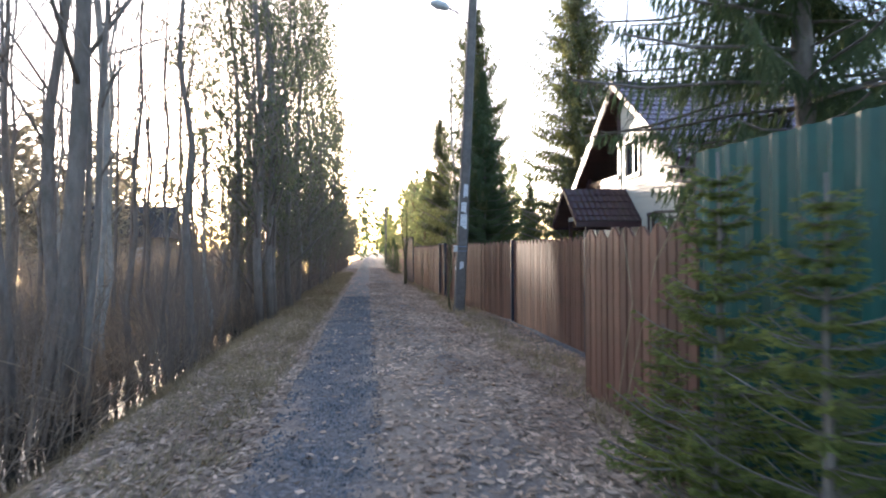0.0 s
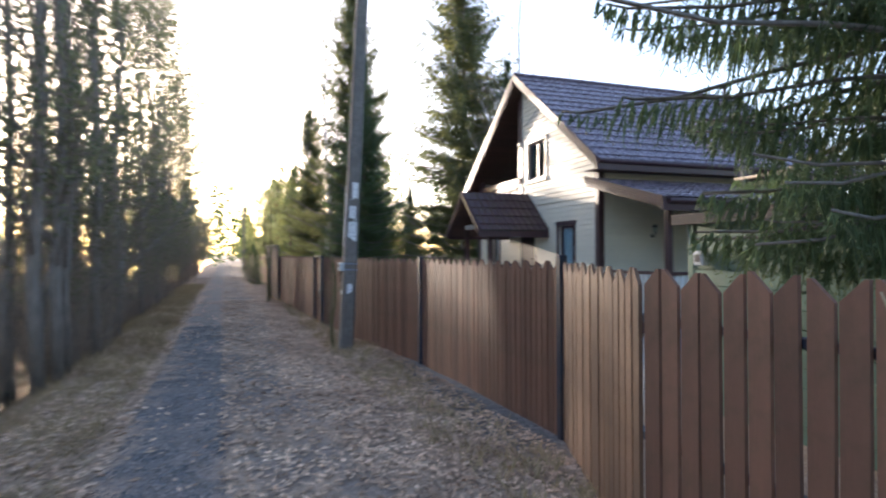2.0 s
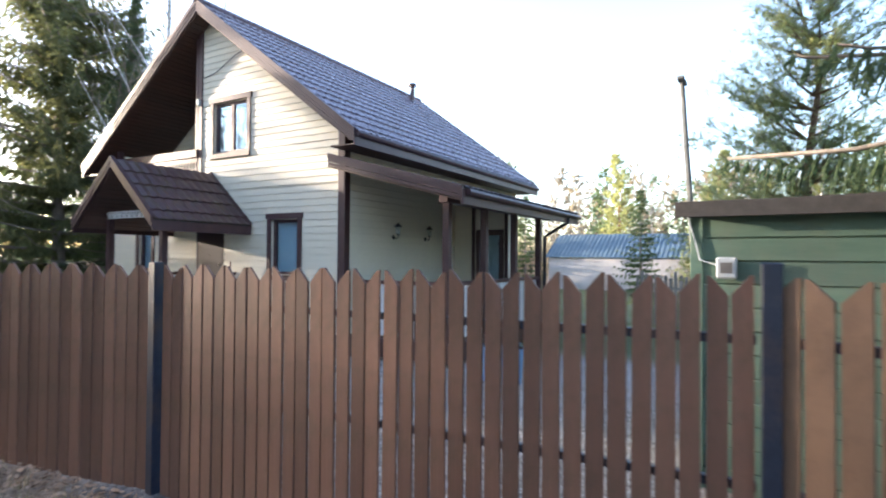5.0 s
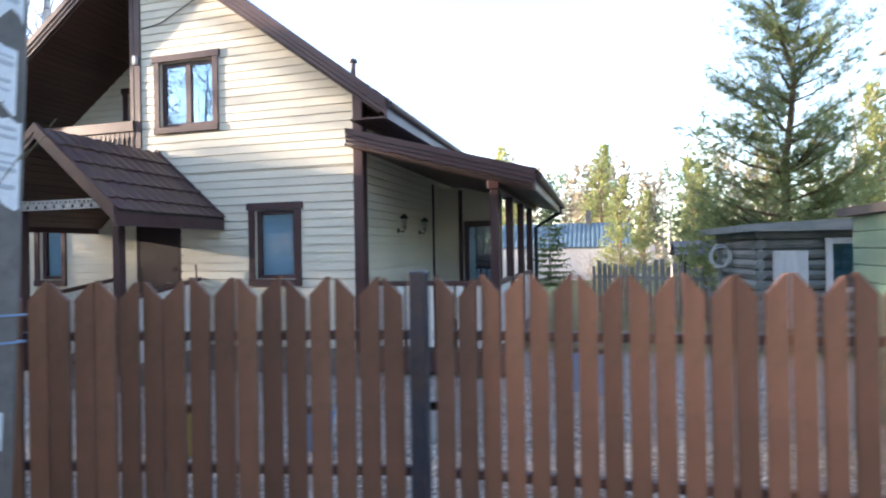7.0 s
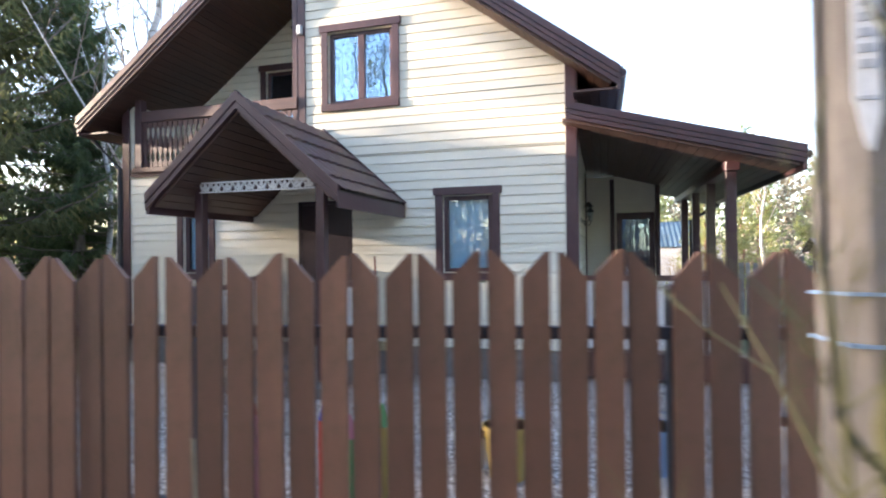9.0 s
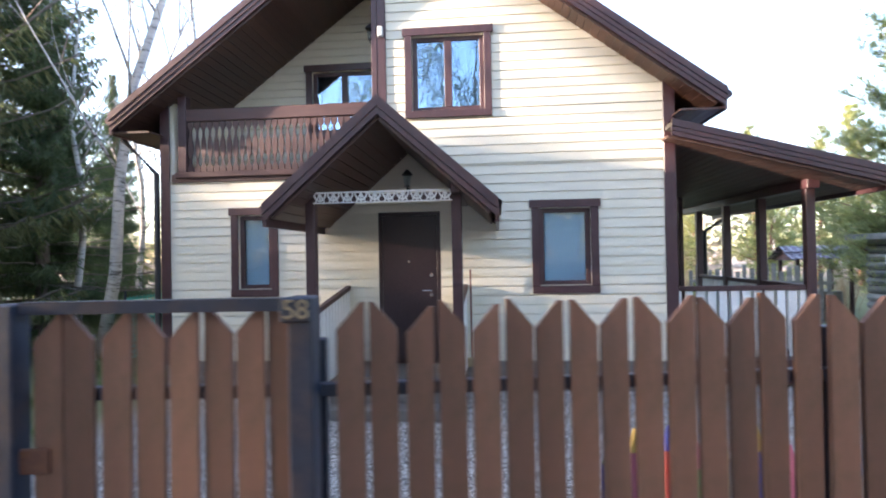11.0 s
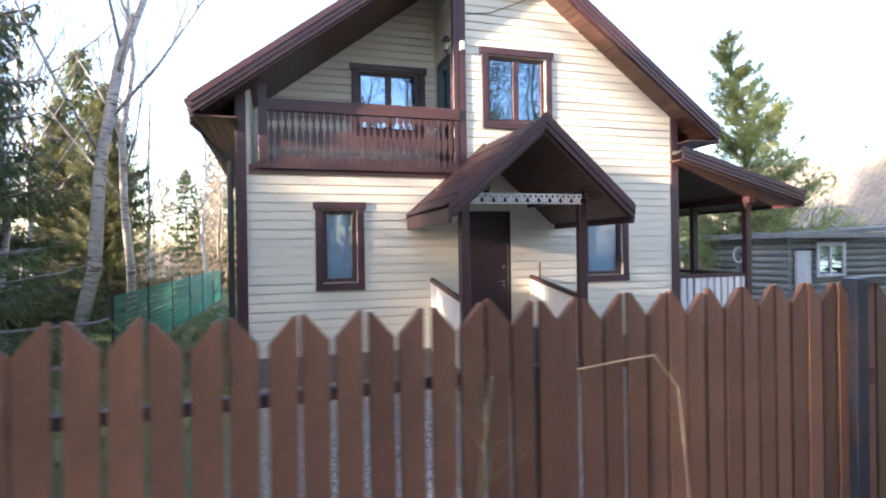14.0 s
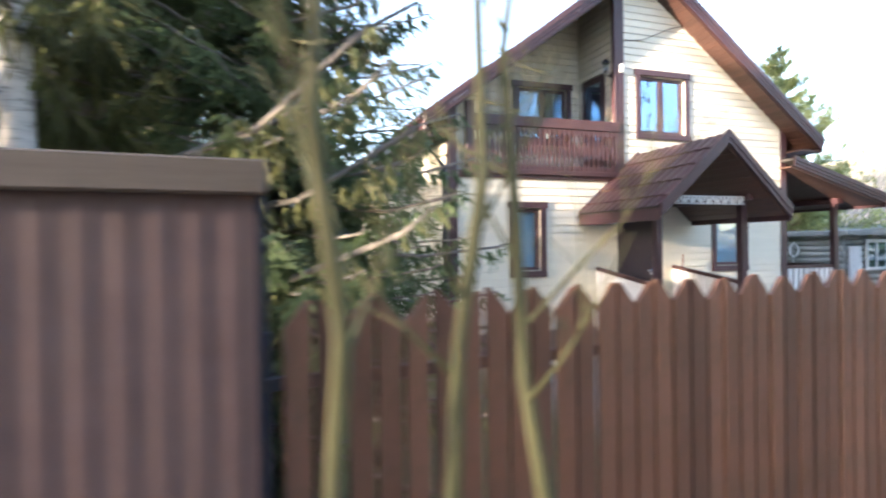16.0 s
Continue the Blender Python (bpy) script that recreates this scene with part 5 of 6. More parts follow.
def bare_data(h, seed, limbs=16, first=0.3, thick=0.012, lean=0.03, fork=True, twigs=4, spread=0.5, sides=6, apart=False):
    """A leafless tree: a tapered stem, rising limbs, side shoots and fine twigs."""
    q = random.Random(seed)
    s, tw = Soup(), Soup()
    n = 8
    dx, dy = q.uniform(-1, 1) * lean * h, q.uniform(-1, 1) * lean * h
    axis = [Vector((dx * (i / n) ** 1.4 + 0.012 * h * q.uniform(-1, 1) * (0 < i), dy * (i / n) ** 1.4 + 0.012 * h * q.uniform(-1, 1) * (0 < i), h * i / n)) for i in range(n + 1)]
    s.tube(axis, [thick * h * (1 - 0.94 * i / n) + 0.004 for i in range(n + 1)], sides + 1)

    def shoot(base, d, ln, r0, depth):
        pts = [base]
        dd = d.copy()
        seg = 3 if depth == 0 else 2
        for i in range(seg):
            dd = (dd + Vector((0, 0, 0.16)) + rand_dir(q, q.uniform(0, 3.14)) * 0.16).normalized()
            pts.append(pts[-1] + dd * (ln / seg))
        (s if depth == 0 and not apart else tw).tube(pts, [r0, r0 * 0.7, r0 * 0.45, max(0.0018, r0 * 0.2)][:seg] + [max(0.0018, r0 * 0.2)], 5 if depth == 0 else 3)
        if depth < 2:
            for k in range(twigs if depth == 0 else 3):
                t = q.uniform(0.25, 0.95)
                i = min(seg - 1, int(t * seg))
                p = pts[i].lerp(pts[i + 1], t * seg - i)
                nd = (dd * 0.7 + rand_dir(q, q.uniform(0.4, 2.4)) * 0.75).normalized()
                shoot(p, nd, ln * q.uniform(0.3, 0.55), max(0.0022, r0 * 0.42), depth + 1)

    for b in range(limbs):
        u = first + (0.97 - first) * (b + q.random()) / limbs
        i = min(n - 1, int(u * n))
        p = axis[i].lerp(axis[i + 1], u * n - i)
        a = q.uniform(0, 6.283)
        d = Vector((math.cos(a) * spread, math.sin(a) * spread, q.uniform(0.35, 0.8))).normalized()
        shoot(p, d, h * (0.10 + 0.20 * (1 - u)) * q.uniform(0.7, 1.2), thick * h * 0.33 * (1.05 - u) + 0.003, 0)
    return s.data(), tw.data()


def plant(name, label, category, mats, data, parts, group=""):
    ob = thing(name, Matrix.Identity(4), label, category, group)
    for pn, d, mt in zip(parts, data, mats):
        o = part(pn, d, mt, ob, smooth=pn == "trunk")
        if pn != "trunk":
            tagged(o, kind="stuff")
    return ob


def place(ob, x, y, s=1.0, turn=0.0, z=None, tilt=0.0, sz=None):
    zz = ground_z(x, y) - 0.05 if z is None else z
    ob.matrix_basis = Matrix.LocRotScale((x, y, zz), Euler((tilt, 0, turn)), (s, s, sz or s))
    return ob


def again(ob, x, y, s=1.0, turn=0.0, z=None, tilt=0.0, sz=None):
    return place(copy_thing(ob, Matrix.Identity(4)), x, y, s, turn, z, tilt, sz)


q = random.Random(21)
# the big spruce over the fence and the birch beside it
big = plant("spruce_tree", "tall old spruce with long drooping boughs behind the fence", "spruce", (M_BARK, M_SPRUCE), spruce_data(11, 3.3, 3, 0.27, 0.08, 2.05, 0.40, 1.9, 0.032, 0.050, 0.0078, 0.46, 0.012, (8, 10), 0.7, (0.45, 1.04), (2.9, 2.1, 1.5)), ("trunk", "crown"))
place(big, 9.1, -3.25, 1.0, 2.1)
hedge = plant("spruce_tree", "dense dark spruce rising behind the picket fence", "spruce", (M_BARK, M_SPRUCE), spruce_data(12.5, 3.1, 5, 0.25, 0.11, 0.3, 0.30, 0.9, 0.055, 0.080, 0.010, 0.46, 0.016, (11, 14), 1.0, (0.45, 1.12)), ("trunk", "crown"))
place(hedge, -9.4, -3.6, 0.75, 1.0)
small = plant("young_spruce", "small fresh green spruce at the foot of the green fence", "spruce", (M_BARK, M_YOUNGSPRUCE), spruce_data(2.0, 0.72, 9, 0.12, 0.05, 0.0, 0.05, 0.15, 0.026, 0.032, 0.0042, 0.18, 0.009, (8, 10), 0.8, (0.45, 1.15)), ("trunk", "crown"), "young spruces")
place(small, 11.75, -5.82, 1.0, 0.3)
again(small, 12.6, -5.9, 0.88, 1.9)
again(small, 11.25, -5.9, 0.5, 3.3)
again(small, 12.2, -6.12, 0.5, 5.0)
mid_spruce = plant("spruce_tree", "spruce tree among the plots along the lane", "spruce", (M_BARK, M_SPRUCE), spruce_data(9.5, 2.5, 14, 0.44, 0.36, 0.3, 0.3, 0.55, 0.25, 0.2, 0.03, 0.55, 0.06, (7, 9), 0.75, (0.55, 1.1)), ("trunk", "crown"), "spruces behind the plots")
place(mid_spruce, -21.5, -1.0, 0.62, 0.0)
broad = plant("spruce_tree", "tall broad spruce with sunlit yellowish green boughs", "spruce", (M_BARK, M_SUNLITSPRUCE), spruce_data(15.5, 4.6, 44, 0.38, 0.17, 0.4, 0.14, 0.8, 0.10, 0.12, 0.015, 0.55, 0.035, (9, 12), 0.6, (0.35, 1.1)), ("trunk", "crown"))
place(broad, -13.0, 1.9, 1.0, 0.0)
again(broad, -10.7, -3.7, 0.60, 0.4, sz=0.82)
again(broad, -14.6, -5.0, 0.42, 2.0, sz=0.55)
for x, y, s in ((-18.2, 3.2, 0.7), (-12.6, 14.5, 0.95), (-9.6, 17.5, 0.6), (-7.1, 20.5, 0.8), (-6.0, 24.5, 0.6), (-31, -1.0, 0.9), (-52, -4.6, 1.0), (-58, -3.0, 1.1), (-64, -5, 1.1), (-31, -4.6, 0.8), (-44, -5.5, 0.9), (-38, -3, 1.0), (1.5, 20.5, 0.55), (22, 26, 0.9), (-22, 16, 1.2),
                (26, -1, 1.0), (21, -2.5, 1.1), (30, 4, 1.1), (17, 0.5, 0.85)):
    again(mid_spruce, x, y, s * q.uniform(0.92, 1.08), q.uniform(0, 6.28))
for x, y, s in ((-11.5, 3.4, 0.85), (-13.5, 8.5, 0.62), (-16.5, 0.2, 0.45), (-15.5, -2.0, 0.40), (-18.6, -1.0, 0.5)):
    again(hedge, x, y, s, q.uniform(0, 6.28))
for x, y, s in ((-10.0, 7.4, 0.40), (-12.0, 10.5, 0.42)):
    again(broad, x, y, s, q.uniform(0, 6.28))
again(mid_spruce, -20.5, road_mid(-20) + 1.6, 0.2, 0.5)
again(mid_spruce, -24.5, road_mid(-24) + 1.6, 0.25, 1.5)
again(mid_spruce, -33, road_mid(-33) + 1.6, 0.25, 2.5)

pine = plant("pine_tree", "young Scots pine with airy blue-green tufts", "pine", (M_PINEBARK, M_PINE), pine_data(9.0, 6, 0.12, 2.2, 1.0, 0.26, 0.03, 6), ("trunk", "crown"), "pines behind the yard")
place(pine, 20.2, 5.6, 0.9, 0.6)
near_pine = plant("pine_tree", "broad bushy Scots pine with long low limbs behind the log shed", "pine", (M_PINEBARK, M_PINE), pine_data(10.5, 16, 0.10, 3.6, 6.0, 0.17, 0.015, 7), ("trunk", "crown"))
place(near_pine, 7.6, 5.7, 0.77, 0.6)
for x, y, s in ((13.0, 20, 0.8), (12, 24, 0.9), (16, 22, 1.0), (9, 27, 0.8), (24, 20, 1.1), (4, 33, 1.0), (-3, 36, 1.1), (-26, -2, 0.9), (-35, 3, 1.1), (-47, -4.2, 0.9), (5.3, 13.5, 0.42), (6.9, 11.2, 0.45), (4.6, 16.5, 0.5), (-29, -4.6, 0.7), (-37, -5.2, 0.8), (-55, -6.0, 0.9), (-60, -7.4, 0.7), (-68, -7.6, 0.8), (-76, -8.4, 0.9), (-84, -8.0, 0.9), (-95, -8.6, 1.1), (-105, -9.0, 1.1), (-22, -5.5, 0.6), (-27, -5.9, 0.82), (-33, -6.3, 0.8), (-43, -7.0, 0.6)):
    again(pine, x, y, s * q.uniform(0.9, 1.1), q.uniform(0, 6.28))

# bare broadleaved trees
birch = plant("birch_tree", "leafless young birch with pale bark", "birch", (M_BIRCH, M_TWIG), bare_data(9.5, 31, 20, 0.25, 0.0085, 0.03), ("trunk", "twig_mass"), "birches round the house")
place(birch, -9.35, 2.3, 1.45, 1.57, tilt=0.17)
for x, y, s in ((-9.1, 5.5, 1.25), (-10.75, -4.6, 1.4), (-10.6, 3.4, 1.0), (-11.4, 6.6, 1.1), (-9.6, 9.5, 0.9), (10.7, -3.5, 1.15), (11.0, 11.5, 0.95), (8.2, 14, 0.9), (-8.7, 15, 1.0), (-13, 11, 1.1), (6.5, 16, 0.8)):
    again(birch, x, y, s, q.uniform(0, 6.28))
aspen = [plant("bare_tree", "tall slim leafless tree with grey bark at the flooded edge", "tree", (M_BARK if k % 2 else M_ASPEN, M_TWIG),
               bare_data(10.5, 50 + k, 15, 0.28, 0.0068 + 0.002 * (k == 1), 0.035, twigs=3, spread=0.42 if k != 2 else 1.0), ("trunk", "twig_mass"), "bare trees along the lane") for k in range(4)]
for k, (x, y, s) in enumerate(((9.2, -11.6, 1.15), (8.1, -11.1, 1.2), (6.3, -11.9, 1.1), (5.2, -10.8, 0.95))):
    place(aspen[k], x, y, s, k * 1.3)
for i in range(62):
    x = 12 - 46 * (i / 62) ** 1.15 + q.uniform(-0.8, 0.8)
    y = road_mid(x) - q.uniform(2.5, 9.5) - (1.2 if x > 10 else 0)
    again(aspen[i % 4], x, y, q.uniform(0.55, 1.1) if x > -30 else q.uniform(0.5, 0.85), q.uniform(0, 6.28), tilt=q.choice((0.04, 0.08, 0.2)) * q.uniform(-1, 1))
for x, y, s in ((-28, 8, 1), (-20, 12, 0.9), (-33, 12, 1.1), (-26, 22, 1.1), (-16, 26, 1.0), (-9, 28, 1.0), (0, 31, 0.9), (7, 22, 0.8), (13, 30, 1.0), (19, 31, 1.0), (26, 27, 1.1), (31, 17, 1.0), (-5, 18.5, 0.8), (33, 8, 1.0), (18, -4, 1.0),
                (22, -10.5, 1.0), (24, -12, 0.9), (20, -11, 1.0), (27, -11, 1.0),
                (-10.5, 22, 0.8), (-12.2, 24, 0.9), (-8.2, 25, 0.8), (-14, 20, 0.85), (-9.4, 30, 0.95), (-11, 33, 1.0), (-15.5, 29, 1.0), (-13, 17.5, 0.7), (-18, 22, 0.9), (-7.0, 32, 0.9), (-20, 27, 1.0), (-17, 15, 0.8), (-7.6, 18.5, 0.7), (-7.0, 23, 0.8), (-6.2, 28, 0.85), (-8.6, 21, 0.75), (-5.2, 33, 0.9), (-7.9, 36, 1.0)):
    again(aspen[q.randrange(4)], x, y, s, q.uniform(0, 6.28))

def leafy_data(h, seed):
    r = random.Random(seed)
    st, tw = bare_data(h, seed, 22, 0.08, 0.0065, 0.03, twigs=4, spread=0.55)
    lv = Soup()
    for k in range(0, len(tw[0]), 6):
        p = Vector(tw[0][k])
        for j in range(5):
            d = rand_dir(r, r.uniform(0, 3.1))
            blade(lv, p + rand_dir(r, r.uniform(0, 3.1)) * 0.2, d, d.orthogonal().normalized(), r.uniform(0.05, 0.11), 0.017)
    return st, tw, lv.data()


leafy = plant("alder_tree", "slender alder in sparse olive bud at the lane's edge", "alder", (M_BARK, M_TWIG, M_WILLOW), leafy_data(8.5, 61), ("trunk", "twig_mass", "bud_mass"), "alders along the lane")
place(leafy, 1.5, -10.7, 1.0)
for i in range(52):
    x = 3.0 - 110 * (i / 52) ** 1.5
    again(leafy, x, road_mid(x) - q.uniform(2.0, 3.3), q.uniform(1.2, 1.6) if x > -33 else q.uniform(0.7, 0.95), q.uniform(0, 6.28))

slim = plant("bare_tree", "very slim leafless sapling tree in the flooded wood", "tree", (M_BARK, M_TWIG), bare_data(9.0, 77, 12, 0.3, 0.0050, 0.03, twigs=3, spread=0.4, sides=4), ("trunk", "twig_mass"), "slim bare trees along the lane")
place(slim, 7.2, -11.4, 1.0)
for i in range(48):
    x = 11.5 - 30 * (i / 48) ** 1.1 + q.uniform(-0.5, 0.5)
    again(slim, x, road_mid(x) - q.uniform(2.7, 7.5) - (0.8 if x > 9.5 else 0), q.uniform(0.7, 1.15), q.uniform(0, 6.28), tilt=q.uniform(-0.07, 0.07))

# thicket of thin stems and sprouting bushes at the ditch
def bush_data(seed, n, h, leafy):
    r = random.Random(seed)
    s, lv = Soup(), Soup()
    for k in range(n):
        a = r.uniform(0, 6.283)
        p = Vector((math.cos(a), math.sin(a), 0)) * r.uniform(0, 0.35)
        d = Vector((math.cos(a) * 0.25, math.sin(a) * 0.25, 1)).normalized()
        pts = [p]
        hh = h * r.uniform(0.6, 1.1)
        for i in range(4):
            d = (d + rand_dir(r, r.uniform(0, 3.1)) * 0.14).normalized()
            pts.append(pts[-1] + d * (hh / 4))
        s.tube(pts, [0.010, 0.008, 0.006, 0.004, 0.002], 4)
        for i in range(10):
            t = r.uniform(0.3, 1) * 3.999
            b = pts[int(t)].lerp(pts[int(t) + 1], t % 1)
            td = (d * 0.5 + rand_dir(r, r.uniform(0.3, 2))).normalized()
            s.tube([b, b + td * r.uniform(0.2, 0.5)], [0.003, 0.0015], 3)
            for j in range(leafy):
                o = b + td * r.uniform(0.02, 0.5) + rand_dir(r, r.uniform(0, 3.1)) * 0.08
                ld = rand_dir(r, r.uniform(0, 3.1))
                blade(lv, o, ld, ld.orthogonal().normalized(), r.uniform(0.03, 0.07), 0.012)
    return s.data(), lv.data()


bush = plant("willow_bush", "tall bush just coming into olive leaf beside the lane", "bush", (M_TWIG, M_WILLOW), bush_data(3, 24, 3.6, 6), ("stem_mass", "foliage"), "bushes along the lane")
place(bush, 1.2, -10.6, 1.0)
for i in range(36):
    x = 0.8 - 50 * (i / 36) ** 1.1
    again(bush, x, road_mid(x) - q.uniform(2.0, 3.4), q.uniform(0.75, 1.25) * (1.0 + 0.35 * (i > 5)), q.uniform(0, 6.28))
thin = plant("bare_bush", "leafless thicket of thin brown stems in the flooded ditch", "bush", (M_TWIG,), bush_data(8, 24, 2.3, 0)[:1], ("stem_mass",), "bare bushes in the ditch")
place(thin, 9.4, -11.0, 1.0)
for i in range(26):
    x = 11.5 - 22 * (i / 26) + q.uniform(-0.4, 0.4)
    again(thin, x, road_mid(x) - q.uniform(2.6, 5.5), q.uniform(0.5, 1.1), q.uniform(0, 6.28))
yb = plant("bare_bush", "bare round garden bush in front of trees", "bush", (M_REED,), bush_data(12, 40, 1.3, 0)[:1], ("stem_mass",), "garden bushes")
place(yb, -8.6, 13.0, 1.2)
for x, y, s in ((4.6, 13.5, 1.2), (6.8, 19, 1.5), (3.9, 17, 1.3), (-11.2, 1.0, 0.9), (8.3, 10, 1.2), (-10.2, 15, 1.6), (-11.8, 18, 2.0), (-9.3, 20, 1.8), (-13.5, 21, 2.2), (-12.2, 12.5, 1.5), (-15.5, 17, 2.2), (-10.8, 25, 2.4), (-14, 27, 2.6), (-8.0, 28, 2.2), (-17.5, 24, 2.6), (-7.5, 22, 2.2), (-6.5, 26, 2.4), (-8.5, 23.5, 2.3), (-7.4, 31, 2.8), (-5.6, 30, 2.6)):
    again(yb, x, y, s, q.uniform(0, 6.28))

# far woods
def woods(seed, n, x0, x1, y0, y1, h0, h1, material):
    r = random.Random(seed)
    s = Soup()
    for i in range(n):
        c = Vector((r.uniform(x0, x1), r.uniform(y0, y1), 0))
        h = r.uniform(h0, h1)
        w = h * r.uniform(0.13, 0.22)
        for k in range(150):
            z = h * r.uniform(0.05, 1)
            a = r.uniform(0, 6.283)
            rr = w * (1 - z / h) ** 0.7 * r.uniform(0.4, 1.1) + 0.1
            p = c + Vector((math.cos(a) * rr, math.sin(a) * rr, z))
            d = rand_dir(r, r.uniform(0.3, 2.2))
            k2 = min(1.0, h / 7)
            blade(s, p, d, d.orthogonal().normalized(), r.uniform(0.5, 1.3) * k2, 0.16 * k2 * k2)
    return s.data()


M_FARBARE = leaf_mat("far_bare_woods", (0.21, 0.18, 0.13), (0.33, 0.29, 0.20), 0.9, 0.5, 0.4)
for k, (a, mt, lab) in enumerate((((70, -45, 60, 45, 70, 7, 12), M_FARBARE, "distant leafless woods behind the plots"), ((45, -50, 60, 50, 75, 8, 13), M_SPRUCE, "distant dark conifer woods"),
                                  ((60, -95, -52, -40, 60, 8, 13), M_SPRUCE, "distant conifers down the lane"), ((70, -60, 45, -45, -26, 7, 11), M_FARBARE, "leafless woods beyond the flooded ditch"),
                                  ((150, -60, 24, -38, -22, 2.5, 5.0), M_FARBARE, "brown thicket beyond the flooded wood"), ((50, 38, 60, -30, 45, 8, 13), M_SPRUCE, "distant conifers behind the lane"), ((40, -150, -110, -30, 10, 9, 14), M_SPRUCE, "trees at the far end of the lane"))):
    tagged(part("far_woods", woods(70 + k, *a, mt), mt), lab, "woods", kind="stuff")

def brush(seed, n, x0, x1, d0, d1, h0, h1):
    """Fine upright stalks and crossing twigs of wet undergrowth."""
    r = random.Random(seed)
    s = Soup()
    for i in range(n):
        x = x0 + (x1 - x0) * r.random()
        c = Vector((x, road_mid(x) - r.uniform(d0, d1), 0))
        c.z = max(ground_z(c.x, c.y), -0.6) - 0.05
        h = r.uniform(h0, h1)
        for k in range(16):
            p = c + Vector((r.gauss(0, 0.25), r.gauss(0, 0.25), 0))
            d = rand_dir(r, r.uniform(0, 0.6))
            ln = h * r.uniform(0.5, 1.0)
            blade(s, p, d, d.orthogonal().normalized(), ln, 0.006)
            for j in range(3):
                e = rand_dir(r, r.uniform(0.3, 1.2))
                blade(s, p + d * (ln * r.uniform(0.2, 0.9)), e, e.orthogonal().normalized(), r.uniform(0.15, 0.5), 0.005)
    return s.data()


M_BRUSH = leaf_mat("dead_undergrowth", (0.27, 0.21, 0.150), (0.44, 0.355, 0.26), 0.9, 0.4, 0.4)
tagged(part("undergrowth", brush(5, 620, -16, 13.5, 2.5, 6.5, 0.4, 1.4), M_BRUSH), "tangled brown undergrowth in the flooded ditch", "undergrowth", kind="stuff")
tagged(part("undergrowth", brush(6, 1300, -34, 10, 6, 15, 1.2, 3.6), M_BRUSH), "tangled brown undergrowth deeper in the wood", "undergrowth", kind="stuff")

# grey gabled house beyond the wood
far = thing("far_house", Matrix.Translation((-26, -27, -0.4)) @ Matrix.Rotation(radians(12), 4, "Z"), "grey gabled house beyond the flooded wood", "house")
part("wall", box((-3, -4, 0), (3, 4, 2.9)), M_GREYWOOD, far)
part("roof", prism([(-3.4, 2.7), (3.4, 2.7), (0, 5.0)], -4.4, 4.4), M_FELT, far)
for wx in (-2.2, 0.4, 2.4):
    part("window", box((3.0, wx - 0.45, 1.0), (3.06, wx + 0.45, 2.1), 0.01), M_BOX, far)

# saplings in front of the fence
sap = plant("sapling", "thin olive-barked sapling in front of the picket fence", "sapling", (M_YOUNGBARK, M_YOUNGBARK), bare_data(4.2, 90, 9, 0.3, 0.0075, 0.05, twigs=3, spread=0.8, apart=True), ("trunk", "twig_mass"), "saplings by the fence")
place(sap, -9.43, -7.02, 1.0, 0.0)
again(sap, -9.13, -6.98, 0.95, 2.2)
again(sap, -8.86, -7.05, 0.9, 4.0)
pole_sap = plant("sapling", "grey-olive sapling with bare rising branches close beside the concrete pole", "sapling", (M_YOUNGBARK, M_YOUNGBARK), bare_data(3.6, 94, 12, 0.28, 0.0068, 0.02, twigs=2, spread=0.75, apart=True), ("trunk", "twig_mass"), "saplings by the fence")
place(pole_sap, 1.31, -6.22, 1.0, 1.0)
again(pole_sap, 1.22, -6.24, 0.55, 4.4)
again(sap, -5.6, -6.5, 0.35, 2.0)


# ---- ground cover ----
def scatter(n, seed, where, make):
    r = random.Random(seed)
    s = Soup()
    k = 0
    while k < n:
        x, y = where(r)
        if make(s, r, x, y):
            k += 1
    return s.data()


def leaf_on(s, r, x, y):
    d = y - road_mid(x)
    if -0.85 < d < 0.95 and r.random() < (0.95 if d < -0.05 else 0.5):
        return False
    z = ground_z(x, y) + 0.03 * noise.noise(Vector((x * 0.9, y * 0.9, 0))) + 0.012 * noise.noise(Vector((x * 3, y * 3, 5))) + 0.008
    if z < -0.38:
        return False
    a, ln, w = r.uniform(0, 6.283), r.uniform(0.022, 0.05), r.uniform(0.010, 0.022)
    dx, dy = math.cos(a), math.sin(a)
    c, e = r.uniform(-0.004, 0.02), r.uniform(-0.004, 0.022)
    s.add([(x - dx * ln, y - dy * ln, z + c), (x - dy * w, y + dx * w, z + e), (x + dx * ln, y + dy * ln, z + r.uniform(0, 0.02)), (x + dy * w, y - dx * w, z + r.uniform(0, 0.016))], [(0, 1, 2), (0, 2, 3)])
    return True


def stone_on(s, r, x, y):
    z = ground_z(x, y) + 0.03 * noise.noise(Vector((x * 0.9, y * 0.9, 0))) + 0.012 * noise.noise(Vector((x * 3, y * 3, 5)))
    k = r.uniform(0.006, 0.019)
    a = r.uniform(0, 6.283)
    p = [(x + k * math.cos(a + w) * r.uniform(0.7, 1.2), y + k * math.sin(a + w) * r.uniform(0.7, 1.2), z - 0.004) for w in (0, 1.57, 3.14, 4.71)]
    s.add(p + [(x + r.uniform(-0.3, 0.3) * k, y + r.uniform(-0.3, 0.3) * k, z + k * r.uniform(0.5, 1.0))], [(0, 1, 4), (1, 2, 4), (2, 3, 4), (3, 0, 4)])
    return True


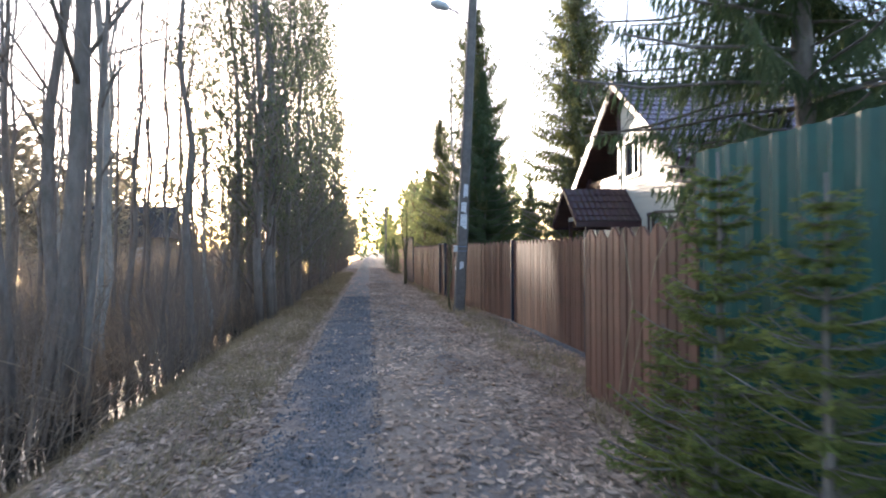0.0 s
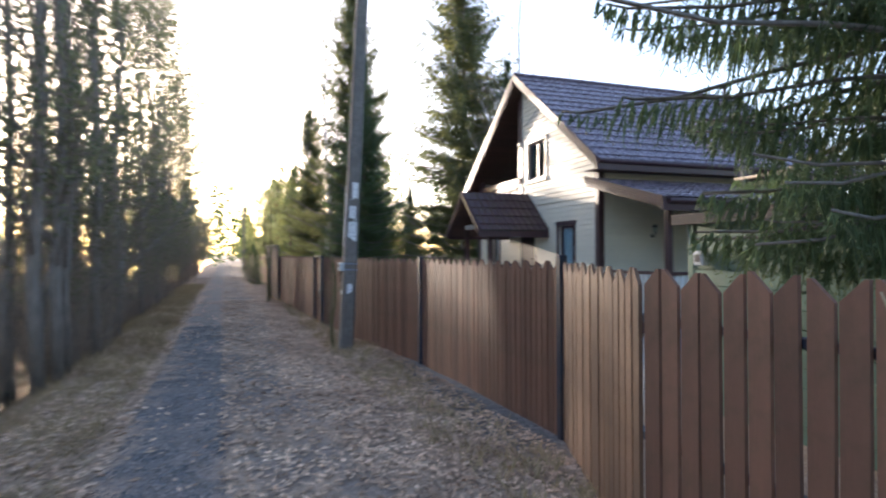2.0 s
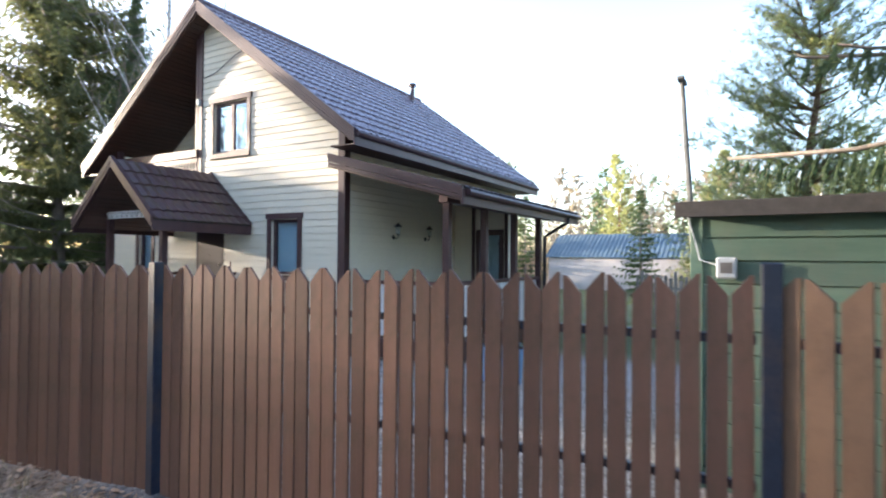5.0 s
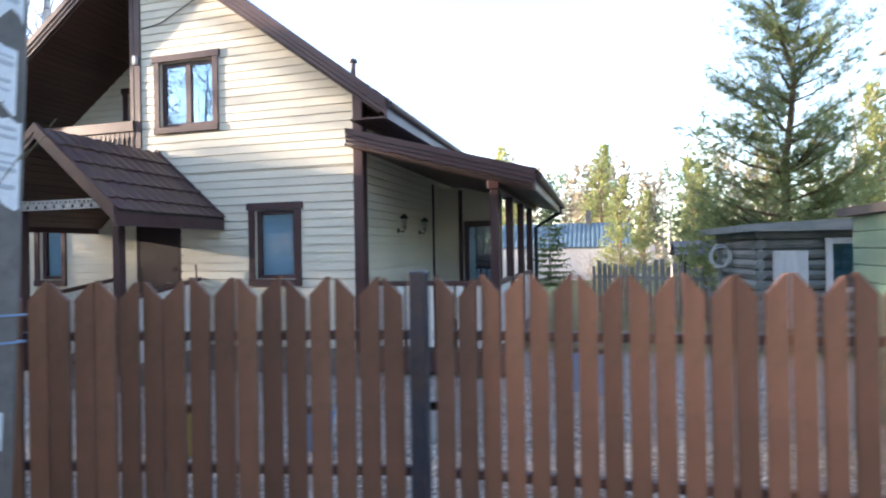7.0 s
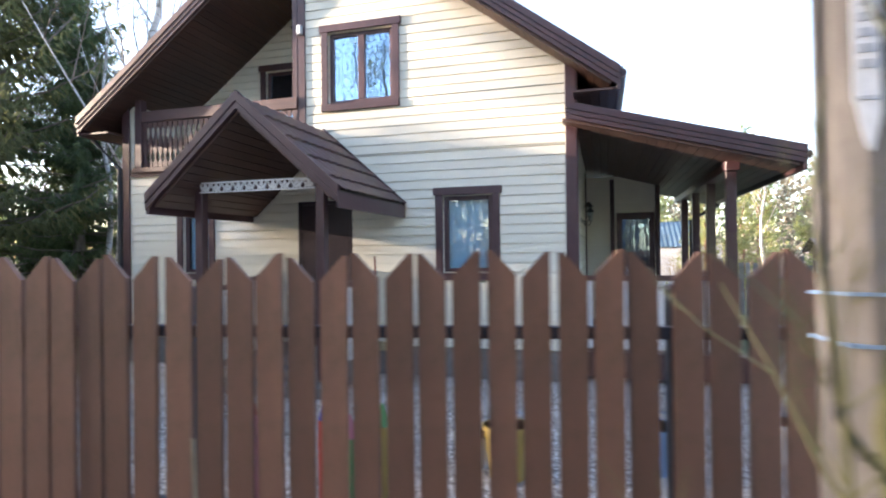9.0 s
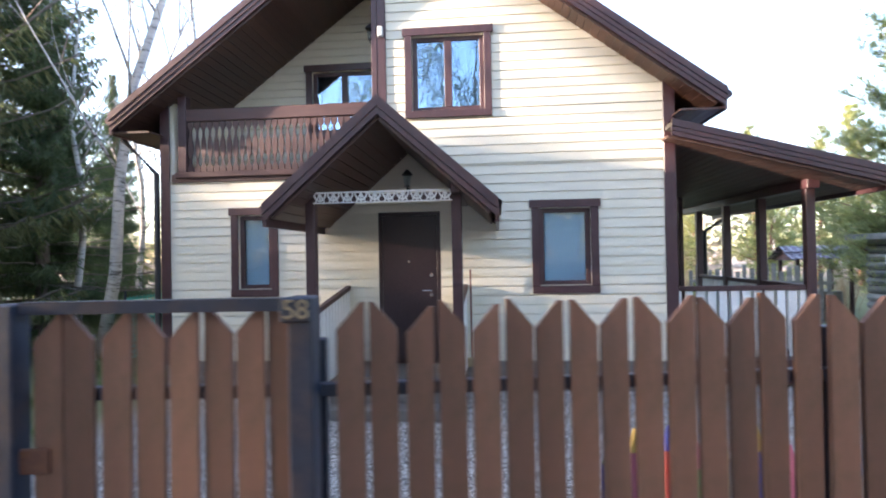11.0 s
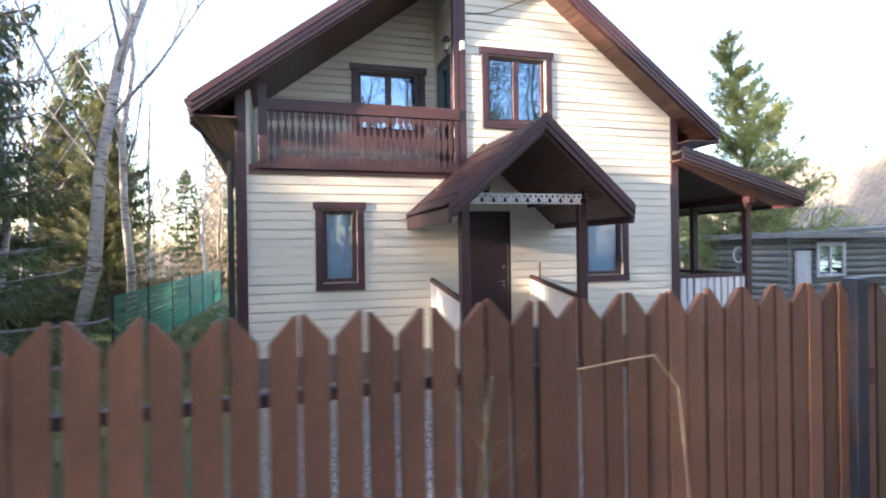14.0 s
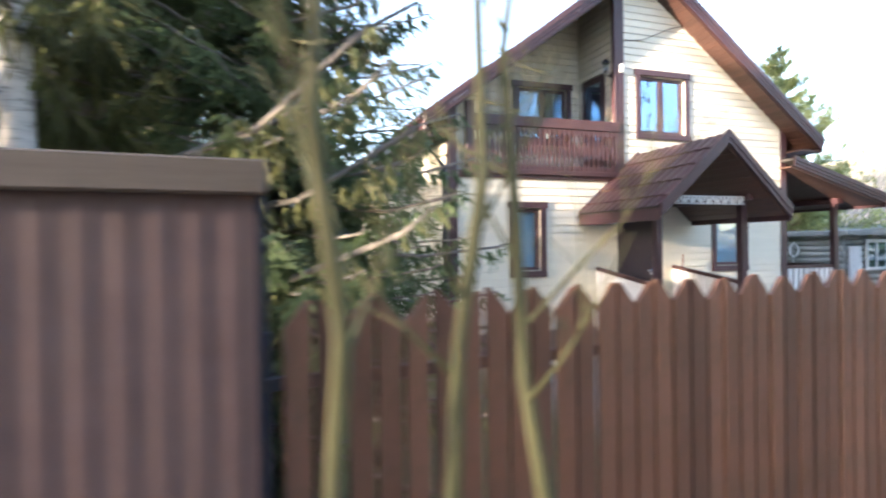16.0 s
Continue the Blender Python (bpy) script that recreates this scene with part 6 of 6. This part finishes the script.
def tuft_on(s, r, x, y):
    z = ground_z(x, y) - 0.02
    if z < -0.5:
        return False
    for k in range(9):
        d = rand_dir(r, r.uniform(0.15, 1.1))
        blade(s, Vector((x + r.uniform(-0.05, 0.05), y + r.uniform(-0.05, 0.05), z)), d, d.orthogonal().normalized(), r.uniform(0.06, 0.22), 0.004)
    return True


def along(x0, x1, d0, d1):
    def pick(r):
        x = x0 + (x1 - x0) * r.random()
        return x, road_mid(x) + r.uniform(d0, d1)
    return pick


tagged(part("fallen_leaves", scatter(60000, 1, along(-9, 13.5, -2.9, 2.8), leaf_on), M_LITTER), "dry brown fallen leaves strewn over the verges", "leaves", kind="stuff")
tagged(part("fallen_leaves", scatter(12000, 2, along(-30, -9, -2.4, 2.2), leaf_on), M_LITTER), "dry brown fallen leaves further down the lane", "leaves", kind="stuff")
M_STONE = surface("grey_gravel", (0.085, 0.087, 0.093), (0.21, 0.208, 0.21), 30, 0.9, bump=0.2, dist=0.002, vary=0.45, island=True)
tagged(part("gravel", scatter(13000, 3, along(-2, 13.5, -0.85, 0.0), stone_on), M_STONE), "loose grey crushed gravel on the lane", "gravel", kind="stuff")
tagged(part("dry_grass", scatter(5200, 4, along(-20, 13.5, -3.1, -1.0), tuft_on), M_DRYGRASS), "dry straw-coloured grass tufts on the verge", "grass", kind="stuff")
tagged(part("dry_grass", scatter(700, 5, along(-12, 11, 1.7, 2.6), tuft_on), M_DRYGRASS), "dry grass along the foot of the fence", "grass", kind="stuff")
tagged(part("lawn", scatter(3200, 6, lambda r: (r.uniform(-11, 9), r.uniform(3.0, 22)) if r.random() < 0.6 else (r.uniform(-10, -6.8), r.uniform(-4, 12)), tuft_on), M_GRASS), "short green lawn behind and beside the house", "grass", kind="stuff")
# bent dry stems in front of the fence
for x, y, pts in ((10.55, -5.95, [(0, 0, 0), (0.04, 0.05, 0.45), (0.1, 0.12, 1.05), (-0.14, 0.15, 1.6)]), (10.7, -5.98, [(0, 0, 0), (0.1, 0.1, 0.65), (0.3, 0.16, 1.35), (0.62, 0.18, 1.68)]),
                  (-4.6, -6.36, [(0, 0, 0), (-0.05, 0.02, 0.9), (-0.07, 0.05, 1.3), (-0.17, 0.06, 1.43), (-0.3, 0.06, 1.42), (-0.5, 0.06, 1.40)]),
                  (0.2, -6.25, [(0, 0, 0.1), (-0.25, 0.1, 0.5), (-0.45, 0.15, 0.85), (-0.46, 0.15, 1.15)])):
    st = tagged(part("dry_stem", cable([Vector(p) for p in pts], 0.0042, 5), M_REED), "bent dry plant stem leaning on the fence", "plant stem", "dry stems by the fence")
    st.matrix_basis = Matrix.Translation((x, y, ground_z(x, y) - 0.02))

# ---- wall boards and soffit planks, last ----
for bm, lining in soffit_planks:
    part("soffit_plank", bm, M_SOFFIT, lining)
for bm, wall_ob in boards:
    part("board", bm, M_SIDING, wall_ob)
